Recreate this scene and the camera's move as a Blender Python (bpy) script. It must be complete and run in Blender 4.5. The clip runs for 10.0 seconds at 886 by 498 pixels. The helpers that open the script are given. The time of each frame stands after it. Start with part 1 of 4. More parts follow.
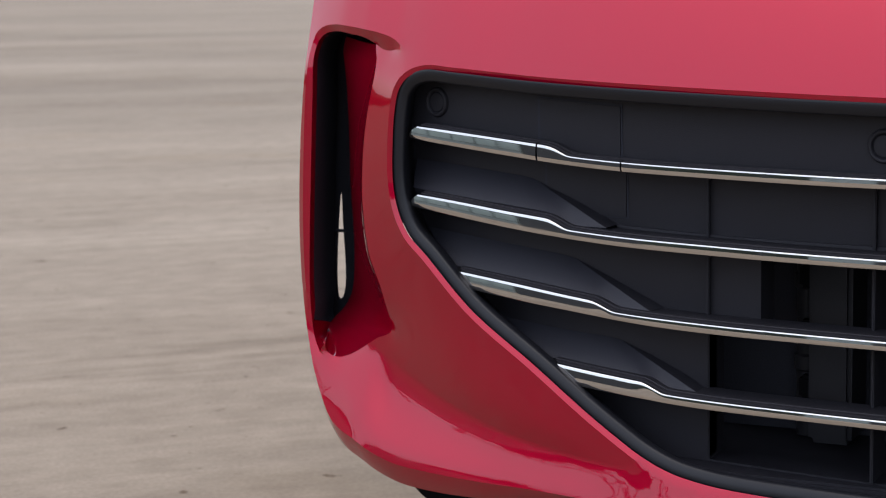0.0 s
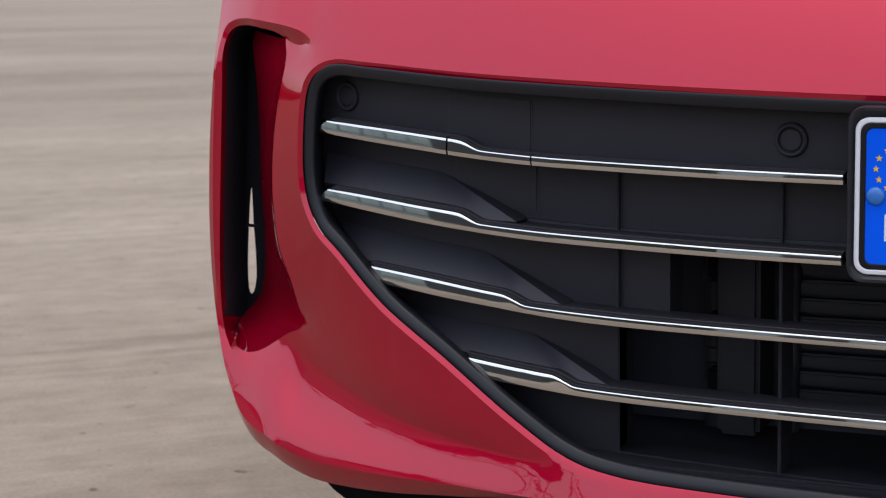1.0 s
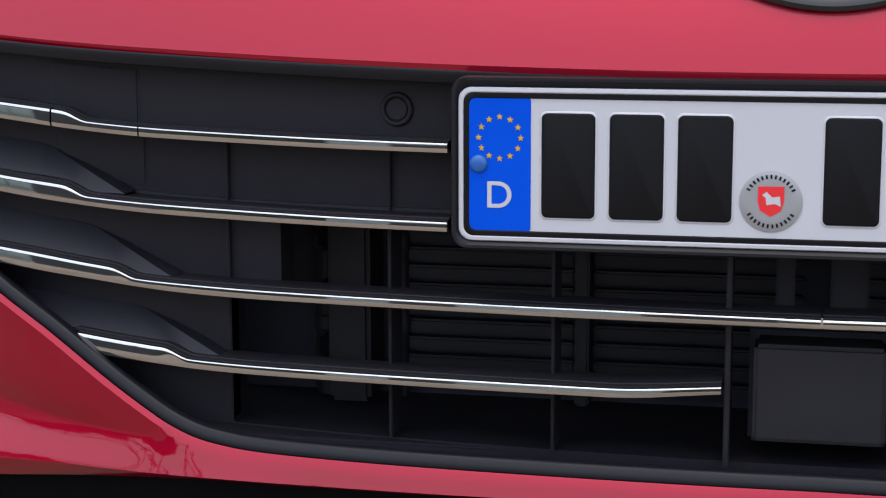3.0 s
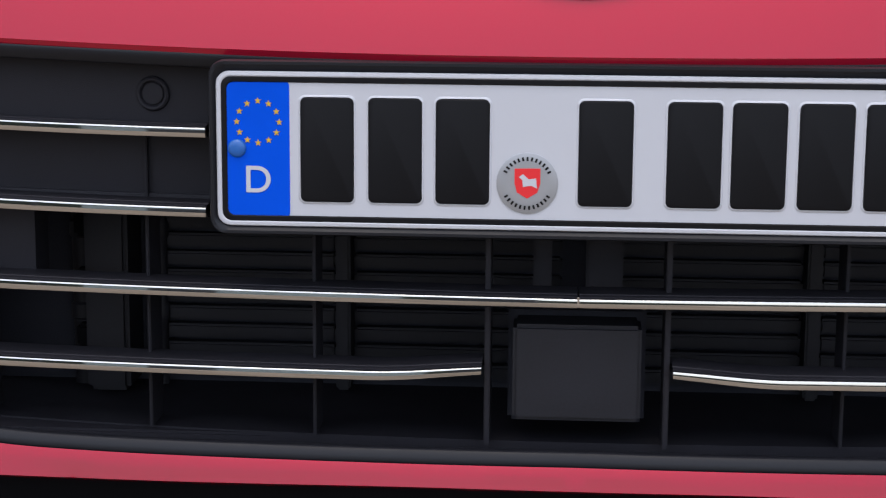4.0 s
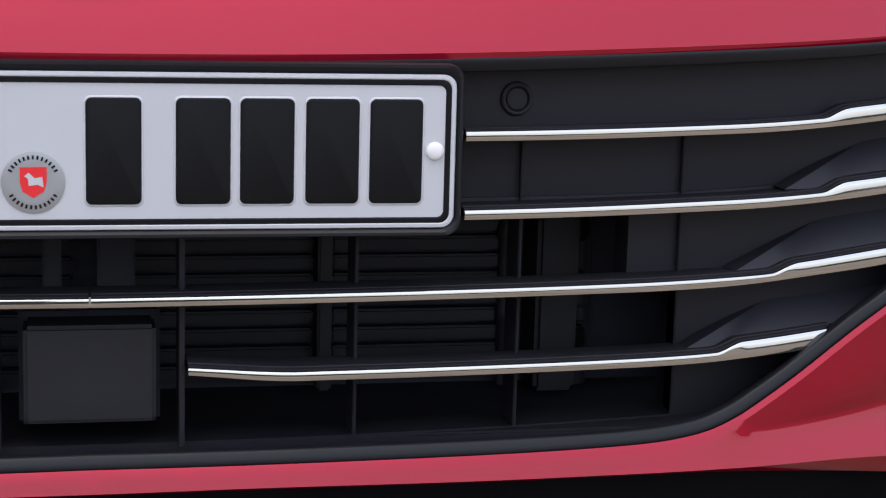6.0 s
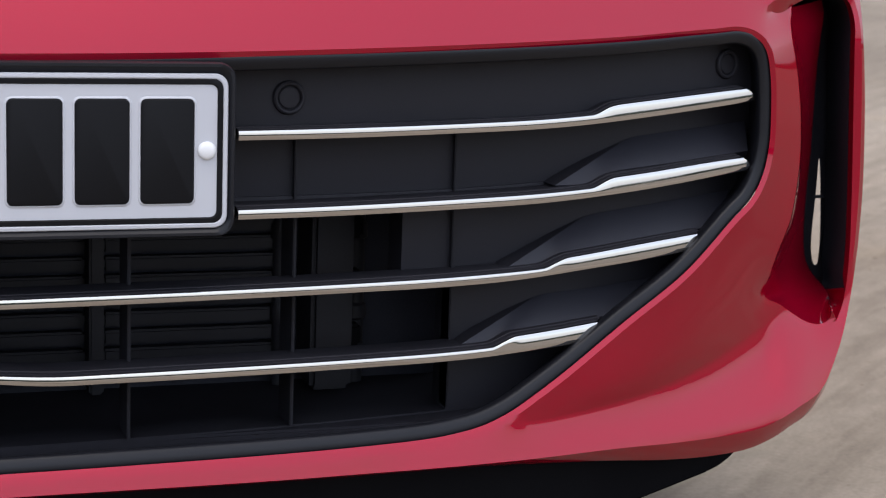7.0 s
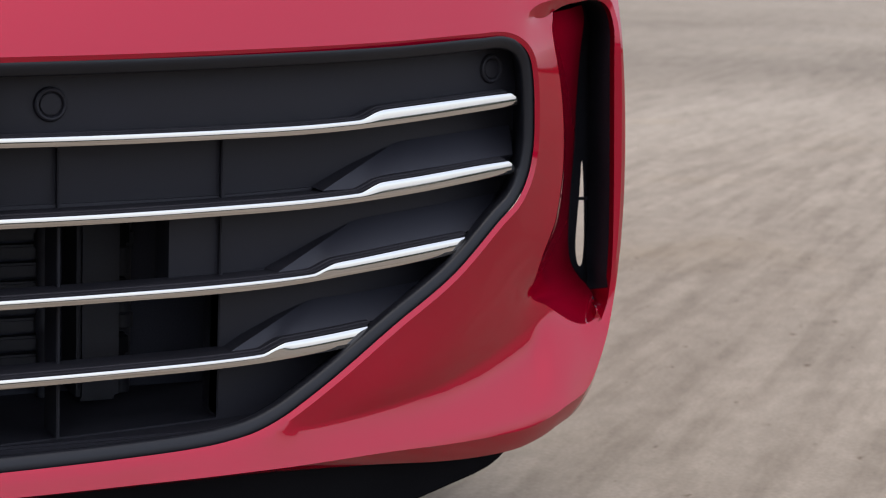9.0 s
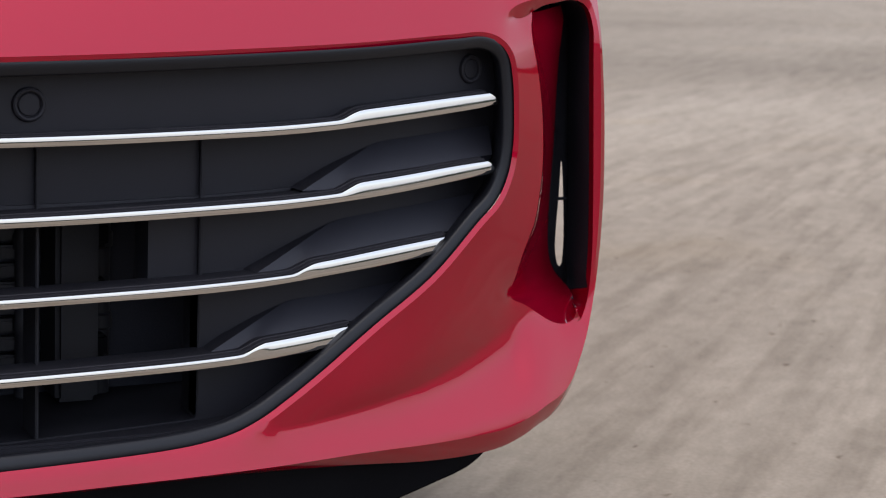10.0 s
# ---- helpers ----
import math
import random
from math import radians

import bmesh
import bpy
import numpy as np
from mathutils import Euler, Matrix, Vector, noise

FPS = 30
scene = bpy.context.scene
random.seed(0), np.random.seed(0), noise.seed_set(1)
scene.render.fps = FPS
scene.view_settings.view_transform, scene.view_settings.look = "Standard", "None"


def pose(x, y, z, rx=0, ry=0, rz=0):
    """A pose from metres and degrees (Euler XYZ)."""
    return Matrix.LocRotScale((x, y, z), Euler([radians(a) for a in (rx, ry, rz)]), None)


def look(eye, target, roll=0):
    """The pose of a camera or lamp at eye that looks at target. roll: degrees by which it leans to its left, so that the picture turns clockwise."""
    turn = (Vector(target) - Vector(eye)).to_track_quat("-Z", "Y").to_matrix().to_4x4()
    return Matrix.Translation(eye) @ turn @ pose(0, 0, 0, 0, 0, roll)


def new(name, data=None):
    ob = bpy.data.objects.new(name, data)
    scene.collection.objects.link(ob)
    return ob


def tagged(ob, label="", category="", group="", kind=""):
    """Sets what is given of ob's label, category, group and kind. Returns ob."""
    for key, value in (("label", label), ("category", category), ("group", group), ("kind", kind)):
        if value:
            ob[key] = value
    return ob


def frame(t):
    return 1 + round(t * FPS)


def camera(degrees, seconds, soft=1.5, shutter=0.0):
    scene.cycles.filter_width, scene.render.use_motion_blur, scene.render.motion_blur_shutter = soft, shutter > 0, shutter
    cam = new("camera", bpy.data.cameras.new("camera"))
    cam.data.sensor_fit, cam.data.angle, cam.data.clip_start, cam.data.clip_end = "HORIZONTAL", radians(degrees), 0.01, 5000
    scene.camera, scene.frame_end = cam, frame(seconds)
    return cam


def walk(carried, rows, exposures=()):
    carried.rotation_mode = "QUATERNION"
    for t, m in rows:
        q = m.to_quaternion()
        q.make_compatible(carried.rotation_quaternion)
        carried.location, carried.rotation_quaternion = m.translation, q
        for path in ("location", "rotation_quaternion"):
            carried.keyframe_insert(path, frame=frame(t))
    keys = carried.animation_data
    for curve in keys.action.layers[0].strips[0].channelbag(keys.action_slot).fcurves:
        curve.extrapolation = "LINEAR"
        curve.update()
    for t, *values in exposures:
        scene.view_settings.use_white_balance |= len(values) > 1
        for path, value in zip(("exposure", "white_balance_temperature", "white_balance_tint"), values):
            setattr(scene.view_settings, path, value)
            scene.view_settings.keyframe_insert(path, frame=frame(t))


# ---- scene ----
cam = camera(27.5, 10.0, soft=1.1, shutter=0.1)
cam.data.dof.use_dof = True
cam.data.dof.focus_distance = 1.42
cam.data.dof.aperture_fstop = 16.0
EYE = (-0.011, -1.271, 0.63)
TURNS = [  # seconds, and the turns about x, y and z of a head that pans on one spot
    (0.0, 81.348, 1.286, 26.669), (0.5, 81.311, 1.215, 26.050), (1.0, 81.108, 1.109, 23.847),
    (1.5, 80.732, 0.931, 21.175), (2.0, 80.427, 0.745, 17.975), (2.2, 80.314, 0.664, 16.711),
    (3.3, 79.915, 0.009, 9.431), (3.5, 79.819, -0.081, 7.917), (4.0, 79.528, -0.374, 3.958),
    (4.5, 79.498, -0.666, 0.122), (5.0, 79.551, -0.928, -3.950), (5.5, 79.604, -1.219, -7.638),
    (5.7, 79.628, -1.343, -9.177), (6.8, 79.769, -1.896, -17.228), (7.0, 79.827, -1.941, -18.614),
    (7.5, 79.951, -2.061, -21.343), (8.0, 80.080, -2.219, -23.407), (8.5, 80.170, -2.300, -25.000),
    (9.0, 80.262, -2.305, -25.971), (9.5, 80.286, -2.315, -26.358), (10.0, 80.293, -2.340, -26.619),
]
walk(cam, [(t, pose(*EYE, rx, ry, rz)) for t, rx, ry, rz in TURNS])

# ---- light: a bright overcast sky ----
world = bpy.data.worlds.new("overcast_sky")
scene.world = world
world.use_nodes = True
wn, wl = world.node_tree.nodes, world.node_tree.links
wn.clear()
sky = wn.new("ShaderNodeTexSky")
sky.sky_type, sky.sun_disc = "NISHITA", False
sky.sun_elevation, sky.sun_rotation = radians(72), radians(195)
sky.air_density, sky.dust_density, sky.ozone_density = 1.0, 3.0, 1.0
grey = wn.new("ShaderNodeHueSaturation")
grey.inputs["Saturation"].default_value = 0.88
haze = wn.new("ShaderNodeMix")
haze.data_type = "RGBA"
haze.inputs["Factor"].default_value = 0.4
haze.inputs["B"].default_value = (3.35, 3.72, 4.65, 1)
back = wn.new("ShaderNodeBackground")
back.inputs["Strength"].default_value = 0.408
wl.new(sky.outputs[0], grey.inputs["Color"])
wl.new(grey.outputs[0], haze.inputs["A"])
wl.new(haze.outputs["Result"], back.inputs["Color"])
wl.new(back.outputs[0], wn.new("ShaderNodeOutputWorld").inputs["Surface"])
sun_data = bpy.data.lights.new("sun", "SUN")
sun_data.energy, sun_data.angle, sun_data.color = 1.2, radians(175), (1.0, 0.97, 0.93)
sun = new("sun", sun_data)
sun.matrix_world = look((-0.3, -1.8, 6.0), (0, 0, 0))


# ---- materials ----
def material(name, colour, rough, metal=0.0, coat=0.0, coat_rough=0.03, vary=0.08, grain=900.0, bump=0.0, patch=6.0, specular=0.5, rough_vary=0.05):
    """A surface with fine grain and slow patches in its colour and roughness, and a fine relief."""
    m = bpy.data.materials.new(name)
    m.use_nodes = True
    n, k = m.node_tree.nodes, m.node_tree.links
    p = n["Principled BSDF"]
    p.inputs["Metallic"].default_value = metal
    p.inputs["Coat Weight"].default_value = coat
    p.inputs["Coat Roughness"].default_value = coat_rough
    p.inputs["Specular IOR Level"].default_value = specular
    tc = n.new("ShaderNodeTexCoord")
    fine, slow = n.new("ShaderNodeTexNoise"), n.new("ShaderNodeTexNoise")
    fine.inputs["Scale"].default_value, slow.inputs["Scale"].default_value = grain, patch
    fine.inputs["Detail"].default_value, slow.inputs["Detail"].default_value = 3, 4
    for t in (fine, slow):
        k.new(tc.outputs["Object"], t.inputs["Vector"])
    both = n.new("ShaderNodeMath")
    both.operation = "ADD"
    k.new(fine.outputs["Fac"], both.inputs[0])
    k.new(slow.outputs["Fac"], both.inputs[1])
    ramp = n.new("ShaderNodeMapRange")
    ramp.inputs["From Min"].default_value, ramp.inputs["From Max"].default_value = 0.6, 1.4
    ramp.inputs["To Min"].default_value, ramp.inputs["To Max"].default_value = 1 - vary, 1 + vary
    k.new(both.outputs[0], ramp.inputs["Value"])
    mul = n.new("ShaderNodeVectorMath")
    mul.operation = "SCALE"
    mul.inputs[0].default_value = colour
    k.new(ramp.outputs[0], mul.inputs["Scale"])
    k.new(mul.outputs[0], p.inputs["Base Color"])
    rr = n.new("ShaderNodeMapRange")
    rr.inputs["From Min"].default_value, rr.inputs["From Max"].default_value = 0.3, 0.7
    rr.inputs["To Min"].default_value, rr.inputs["To Max"].default_value = max(0.0, rough - rough_vary), rough + rough_vary
    k.new(slow.outputs["Fac"], rr.inputs["Value"])
    k.new(rr.outputs[0], p.inputs["Roughness"])
    if bump:
        b = n.new("ShaderNodeBump")
        b.inputs["Strength"].default_value, b.inputs["Distance"].default_value = bump, 0.0006
        k.new(fine.outputs["Fac"], b.inputs["Height"])
        k.new(b.outputs[0], p.inputs["Normal"])
    return m


RED = material("red_metallic_paint", (0.288, 0.0008, 0.0165), 0.40, metal=0.62, coat=1.0, coat_rough=0.03, vary=0.05, grain=2500, patch=4, specular=0.0)
RED.node_tree.nodes["Principled BSDF"].inputs["Coat IOR"].default_value = 1.42
RED.node_tree.nodes["Principled BSDF"].inputs["Specular Tint"].default_value = (0.55, 0.01, 0.05, 1)
peel = RED.node_tree.nodes.new("ShaderNodeBump")
peel_noise = RED.node_tree.nodes.new("ShaderNodeTexNoise")
peel_noise.inputs["Scale"].default_value, peel_noise.inputs["Detail"].default_value = 45.0, 3.0
peel.inputs["Strength"].default_value, peel.inputs["Distance"].default_value = 0.12, 0.0006
RED.node_tree.links.new(next(n for n in RED.node_tree.nodes if n.type == "TEX_COORD").outputs["Object"], peel_noise.inputs["Vector"])
RED.node_tree.links.new(peel_noise.outputs["Fac"], peel.inputs["Height"])
RED.node_tree.links.new(peel.outputs[0], RED.node_tree.nodes["Principled BSDF"].inputs["Coat Normal"])
BLACK = material("black_grained_plastic", (0.0142, 0.0136, 0.0172), 0.55, vary=0.15, grain=1500, bump=0.25, patch=12, specular=0.16)
SATIN = material("satin_black_trim", (0.0070, 0.0073, 0.0098), 0.42, vary=0.1, grain=1200, bump=0.08, patch=15, specular=0.22)
TRAY = material("black_undertray_plastic", (0.006, 0.006, 0.007), 0.7, vary=0.2, grain=600, patch=9, specular=0.0)
DARK = material("dull_black_duct", (0.031, 0.032, 0.040), 0.7, vary=0.2, grain=600, patch=9, specular=0.0)
FIN = material("charcoal_fin_plastic", (0.0175, 0.0175, 0.0235), 0.50, vary=0.08, grain=1500, bump=0.2, patch=10, specular=0.22)
CHROME = material("polished_chrome", (0.50, 0.49, 0.48), 0.035, metal=1.0, vary=0.02, grain=300, patch=20, rough_vary=0.02)
ALU = material("dull_radiator_aluminium", (0.0095, 0.0095, 0.0128), 0.6, metal=0.0, vary=0.3, grain=500, patch=20, specular=0.25)
WHITE = material("retroreflective_white_sheet", (0.415, 0.42, 0.447), 0.45, vary=0.02, grain=2000, bump=0.05, patch=12)
INK = material("glossy_black_ink", (0.0045, 0.0045, 0.0055), 0.5, vary=0.1, grain=800, patch=20, specular=0.12)
GLOSS = material("piano_black_lacquer", (0.004, 0.004, 0.005), 0.12, vary=0.1, grain=400, patch=10)
BLUE = material("reflective_blue_sheet", (0.0005, 0.062, 0.52), 0.45, vary=0.05, grain=1500, patch=20, specular=0.05)
BLUECAP = material("blue_plastic_cap", (0.008, 0.085, 0.31), 0.35, vary=0.04)
WHITECAP = material("white_plastic_cap", (0.62, 0.62, 0.62), 0.35, vary=0.02)
GOLD = material("yellow_star_ink", (0.48, 0.28, 0.015), 0.4, vary=0.05)
SILVER = material("silver_seal_foil", (0.28, 0.285, 0.295), 0.4, metal=0.4, vary=0.06, grain=1500)
SHIELD = material("red_seal_ink", (0.58, 0.012, 0.016), 0.4, vary=0.04)
RUBBER = material("black_tyre_rubber", (0.018, 0.018, 0.019), 0.8, vary=0.2, grain=300, bump=0.3, patch=8)


def concrete():
    m = bpy.data.materials.new("worn_concrete_ground")
    m.use_nodes = True
    n, k = m.node_tree.nodes, m.node_tree.links
    p = n["Principled BSDF"]
    p.inputs["Roughness"].default_value = 0.9
    p.inputs["Specular IOR Level"].default_value = 0.05
    tc = n.new("ShaderNodeTexCoord")

    def layer(scale, detail, long=1.0, turn=34.0):
        mp, t = n.new("ShaderNodeMapping"), n.new("ShaderNodeTexNoise")
        mp.vector_type = "TEXTURE"
        mp.inputs["Scale"].default_value = (long, 1, 1)
        mp.inputs["Rotation"].default_value = (0, 0, radians(turn))
        t.inputs["Scale"].default_value, t.inputs["Detail"].default_value = scale, detail
        k.new(tc.outputs["Object"], mp.inputs["Vector"])
        k.new(mp.outputs[0], t.inputs["Vector"])
        return t.outputs["Fac"]

    def ramp(value, stops):
        r = n.new("ShaderNodeValToRGB")
        r.color_ramp.elements[0].position, r.color_ramp.elements[0].color = stops[0][0], (*stops[0][1], 1)
        r.color_ramp.elements[1].position, r.color_ramp.elements[1].color = stops[1][0], (*stops[1][1], 1)
        k.new(value, r.inputs["Fac"])
        return r.outputs["Color"]

    def times(a, b):
        x = n.new("ShaderNodeMix")
        x.data_type, x.blend_type = "RGBA", "MULTIPLY"
        x.inputs["Factor"].default_value = 1.0
        k.new(a, x.inputs["A"])
        k.new(b, x.inputs["B"])
        return x.outputs["Result"]

    base = ramp(layer(0.5, 5, 3.0), [(0.3, (0.240, 0.195, 0.147)), (0.7, (0.286, 0.238, 0.183))])
    band = ramp(layer(2.6, 5, 3.0, 41), [(0.32, (0.95, 0.947, 0.943)), (0.66, (1.02, 1.02, 1.02))])
    streak = ramp(layer(14.0, 6, 7.0, 43), [(0.36, (0.955, 0.952, 0.949)), (0.64, (1.05, 1.05, 1.05))])
    scratch = ramp(layer(60.0, 4, 2.5, 43), [(0.35, (0.96, 0.96, 0.96)), (0.66, (1.03, 1.03, 1.03))])
    mottle = ramp(layer(9.0, 6, 4.0, 42), [(0.28, (0.93, 0.926, 0.922)), (0.68, (1.05, 1.05, 1.05))])
    sand = ramp(layer(150, 5), [(0.3, (0.88, 0.875, 0.87)), (0.65, (1.04, 1.04, 1.04))])
    blotch = ramp(layer(22, 5, 1.6, 42), [(0.34, (0.90, 0.893, 0.886)), (0.62, (1.03, 1.03, 1.03))])
    spots = ramp(layer(28, 2), [(0.235, (0.50, 0.45, 0.40)), (0.31, (1, 1, 1))])
    stain = ramp(layer(2.1, 3, 2.0, 5), [(0.25, (0.97, 0.94, 0.89)), (0.40, (1, 1, 1))])
    far = ramp(layer(0.25, 5, 3.0, 10), [(0.38, (0.86, 0.855, 0.85)), (0.56, (1.02, 1.02, 1.02))])
    track = ramp(layer(21.0, 5, 12.0, 43), [(0.38, (0.83, 0.82, 0.81)), (0.58, (1.05, 1.05, 1.05))])
    # a darker strip with a wavy edge runs across the yard behind the car
    split, shift, strip = n.new("ShaderNodeSeparateXYZ"), n.new("ShaderNodeMath"), n.new("ShaderNodeValToRGB")
    k.new(tc.outputs["Object"], split.inputs[0])
    shift.operation = "MULTIPLY_ADD"
    k.new(layer(0.5, 4, 3.0, 0), shift.inputs[0])
    shift.inputs[1].default_value = 4.0
    k.new(split.outputs["Y"], shift.inputs[2])
    span = n.new("ShaderNodeMath")
    span.operation = "DIVIDE"
    span.inputs[1].default_value = 20.0
    k.new(shift.outputs[0], span.inputs[0])
    strip.color_ramp.elements[0].position, strip.color_ramp.elements[0].color = 0.30, (1, 1, 1, 1)
    strip.color_ramp.elements[1].position, strip.color_ramp.elements[1].color = 0.62, (0.87, 0.865, 0.86, 1)
    for at, v in ((0.39, 0.85), (0.46, 0.80), (0.52, 0.90)):
        strip.color_ramp.elements.new(at).color = (v, v * 0.995, v * 0.99, 1)
    k.new(span.outputs[0], strip.inputs["Fac"])
    where = ramp(layer(0.9, 2, 2.5, 42), [(0.38, (1, 1, 1)), (0.54, (0, 0, 0))])
    east = n.new("ShaderNodeMath")  # more brush tracks on the eastern part of the yard
    east.operation = "MULTIPLY"
    east.inputs[1].default_value = 0.25
    k.new(split.outputs["X"], east.inputs[0])
    where = times(where, ramp(east.outputs[0], [(0.15, (1, 1, 1)), (0.40, (0.12, 0.12, 0.12))]))
    worn = n.new("ShaderNodeMix")
    worn.data_type, worn.blend_type = "RGBA", "ADD"
    worn.clamp_result = True
    worn.inputs["Factor"].default_value = 1.0
    k.new(track, worn.inputs["A"])
    k.new(where, worn.inputs["B"])
    rgb = times(times(times(base, streak), times(sand, band)), times(times(spots, mottle), times(times(stain, blotch), scratch)))
    rgb = times(times(times(rgb, far), strip.outputs["Color"]), worn.outputs["Result"])
    k.new(rgb, p.inputs["Base Color"])
    b = n.new("ShaderNodeBump")
    b.inputs["Strength"].default_value, b.inputs["Distance"].default_value = 0.35, 0.002
    k.new(layer(90, 6), b.inputs["Height"])
    k.new(b.outputs[0], p.inputs["Normal"])
    return m


GROUND = concrete()


# ---- helpers for shapes ----
def part(name, bm, mat, parent=None, label="", smooth=True, sharp=30.0):
    """Links a bmesh as one mesh object under a thing or a part."""
    bmesh.ops.recalc_face_normals(bm, faces=bm.faces)
    for f in bm.faces:
        f.smooth = smooth
    if smooth:
        for e in bm.edges:
            if len(e.link_faces) == 2 and e.calc_face_angle(0.0) > radians(sharp):
                e.smooth = False
    me = bpy.data.meshes.new(name)
    bm.to_mesh(me)
    bm.free()
    me.materials.append(mat)
    ob = new(name, me)
    if parent is not None:
        ob.parent = parent
    return tagged(ob, label)


def curve_points(ctrl, step=0.0045, closed=False):
    """A smooth line through a few control points, resampled at even steps."""
    c = [np.array(p, float) for p in ctrl]
    n = len(c)
    dense = []
    for i in range(n if closed else n - 1):
        if closed:
            a, b, d, e = c[i - 1], c[i], c[(i + 1) % n], c[(i + 2) % n]
        else:
            b, d = c[i], c[i + 1]
            a = c[i - 1] if i else 2 * b - d
            e = c[i + 2] if i + 2 < n else 2 * d - b
        ta = 0.0
        tb = ta + np.linalg.norm(b - a) ** 0.5
        td = tb + np.linalg.norm(d - b) ** 0.5
        te = td + np.linalg.norm(e - d) ** 0.5
        for s in np.linspace(tb, td, 24, endpoint=False):
            A1 = (tb - s) / (tb - ta) * a + (s - ta) / (tb - ta) * b
            A2 = (td - s) / (td - tb) * b + (s - tb) / (td - tb) * d
            A3 = (te - s) / (te - td) * d + (s - td) / (te - td) * e
            B1 = (td - s) / (td - ta) * A1 + (s - ta) / (td - ta) * A2
            B2 = (te - s) / (te - tb) * A2 + (s - tb) / (te - tb) * A3
            dense.append((td - s) / (td - tb) * B1 + (s - tb) / (td - tb) * B2)
    dense.append(c[0] if closed else c[-1])
    dense = np.array(dense)
    run = np.concatenate([[0], np.cumsum(np.linalg.norm(np.diff(dense, axis=0), axis=1))])
    k = max(2, int(round(run[-1] / step)) + 1)
    at = np.linspace(0, run[-1], k)
    out = np.stack([np.interp(at, run, dense[:, j]) for j in range(dense.shape[1])], 1)
    return out[:-1] if closed else out


def inset(loop, d):
    """A closed line moved inwards by d (outwards: minus), for a line that runs clockwise or the other way."""
    nxt, prv = np.roll(loop, -1, 0), np.roll(loop, 1, 0)
    t = nxt - prv
    t /= np.linalg.norm(t, axis=1)[:, None]
    area = 0.5 * np.sum(loop[:, 0] * nxt[:, 1] - nxt[:, 0] * loop[:, 1])
    nrm = np.stack([-t[:, 1], t[:, 0]], 1) * (1 if area > 0 else -1)
    return loop + nrm * d


def inside(pts, poly):
    x, y = pts[:, 0][:, None], pts[:, 1][:, None]
    ax, ay = poly[:, 0][None], poly[:, 1][None]
    bx, by = np.roll(poly[:, 0], -1)[None], np.roll(poly[:, 1], -1)[None]
    hit = ((ay > y) != (by > y)) & (x < (bx - ax) * (y - ay) / (by - ay + 1e-12) + ax)
    return hit.sum(1) % 2 == 1


def ribbon(bm, rows, closed=False, cap=False):
    """Quads between lines of equally many points."""
    vs = [[bm.verts.new(p) for p in r] for r in rows]
    for a, b in zip(vs, vs[1:]):
        n = len(a)
        for i in range(n if closed else n - 1):
            j = (i + 1) % n
            bm.faces.new((a[i], a[j], b[j], b[i]))
    if cap:
        for r in (vs[0], vs[-1]):
            bm.faces.new(r)
    return vs


def block(bm, x0, x1, y0, y1, z0, z1, bevel=0.0):
    g = bmesh.ops.create_cube(bm, size=1.0)
    for v in g["verts"]:
        v.co = Vector((x0 + (v.co.x + 0.5) * (x1 - x0), y0 + (v.co.y + 0.5) * (y1 - y0), z0 + (v.co.z + 0.5) * (z1 - z0)))
    if bevel:
        es = {e for v in g["verts"] for e in v.link_edges}
        bmesh.ops.bevel(bm, geom=list(es), offset=bevel, segments=2, affect="EDGES")


def lathe(bm, profile, origin, axis, n=40):
    """Turns a profile of (radius, height) about an axis."""
    turn = Vector((0, 0, 1)).rotation_difference(Vector(axis)).to_matrix()
    rows = [[Vector(origin) + turn @ Vector((r * math.cos(2 * math.pi * i / n), r * math.sin(2 * math.pi * i / n), h)) for i in range(n)] for r, h in profile]
    vs = ribbon(bm, rows, closed=True)
    if profile[-1][0] > 1e-6:
        bm.faces.new(vs[-1])


# ---- the nose of the car: its plan and relief ----
def plan(x, z):
    x = np.abs(x)
    tuck = np.where(z < 0.40, np.minimum(1.2 * (z - 0.40) ** 2, 0.06), np.minimum(0.85 * (z - 0.40) ** 2, 0.024))
    c = np.maximum(0, x - (0.844 - tuck))
    corner = np.where(c < 0.012, 6 * c ** 2, 0.144 * c - 0.000864 + 0.8 * np.maximum(0, c - 0.012) ** 2)
    w = np.clip((x - 0.72) / 0.06, 0, 1)
    soft = 0.014 * w * w * (3 - 2 * w)
    v = np.clip((x - 0.62) / 0.12, 0, 1)
    fold = z - 0.522 - 0.016 * v * v * (3 - 2 * v) - 0.3 * np.clip(x - 0.755, 0, 0.04)
    up = 0.5 * (fold + np.sqrt(fold ** 2 + soft ** 2))
    return 0.16 * x * x + 0.06 * x ** 4 + corner + 0.30 * up + 1.0 * up * up


def on_nose(x, z, o):
    return np.stack([x, plan(x, z) + o, z], -1)


def back_plan(x, o):
    return 0.16 * x * x + 0.06 * x ** 4 + o


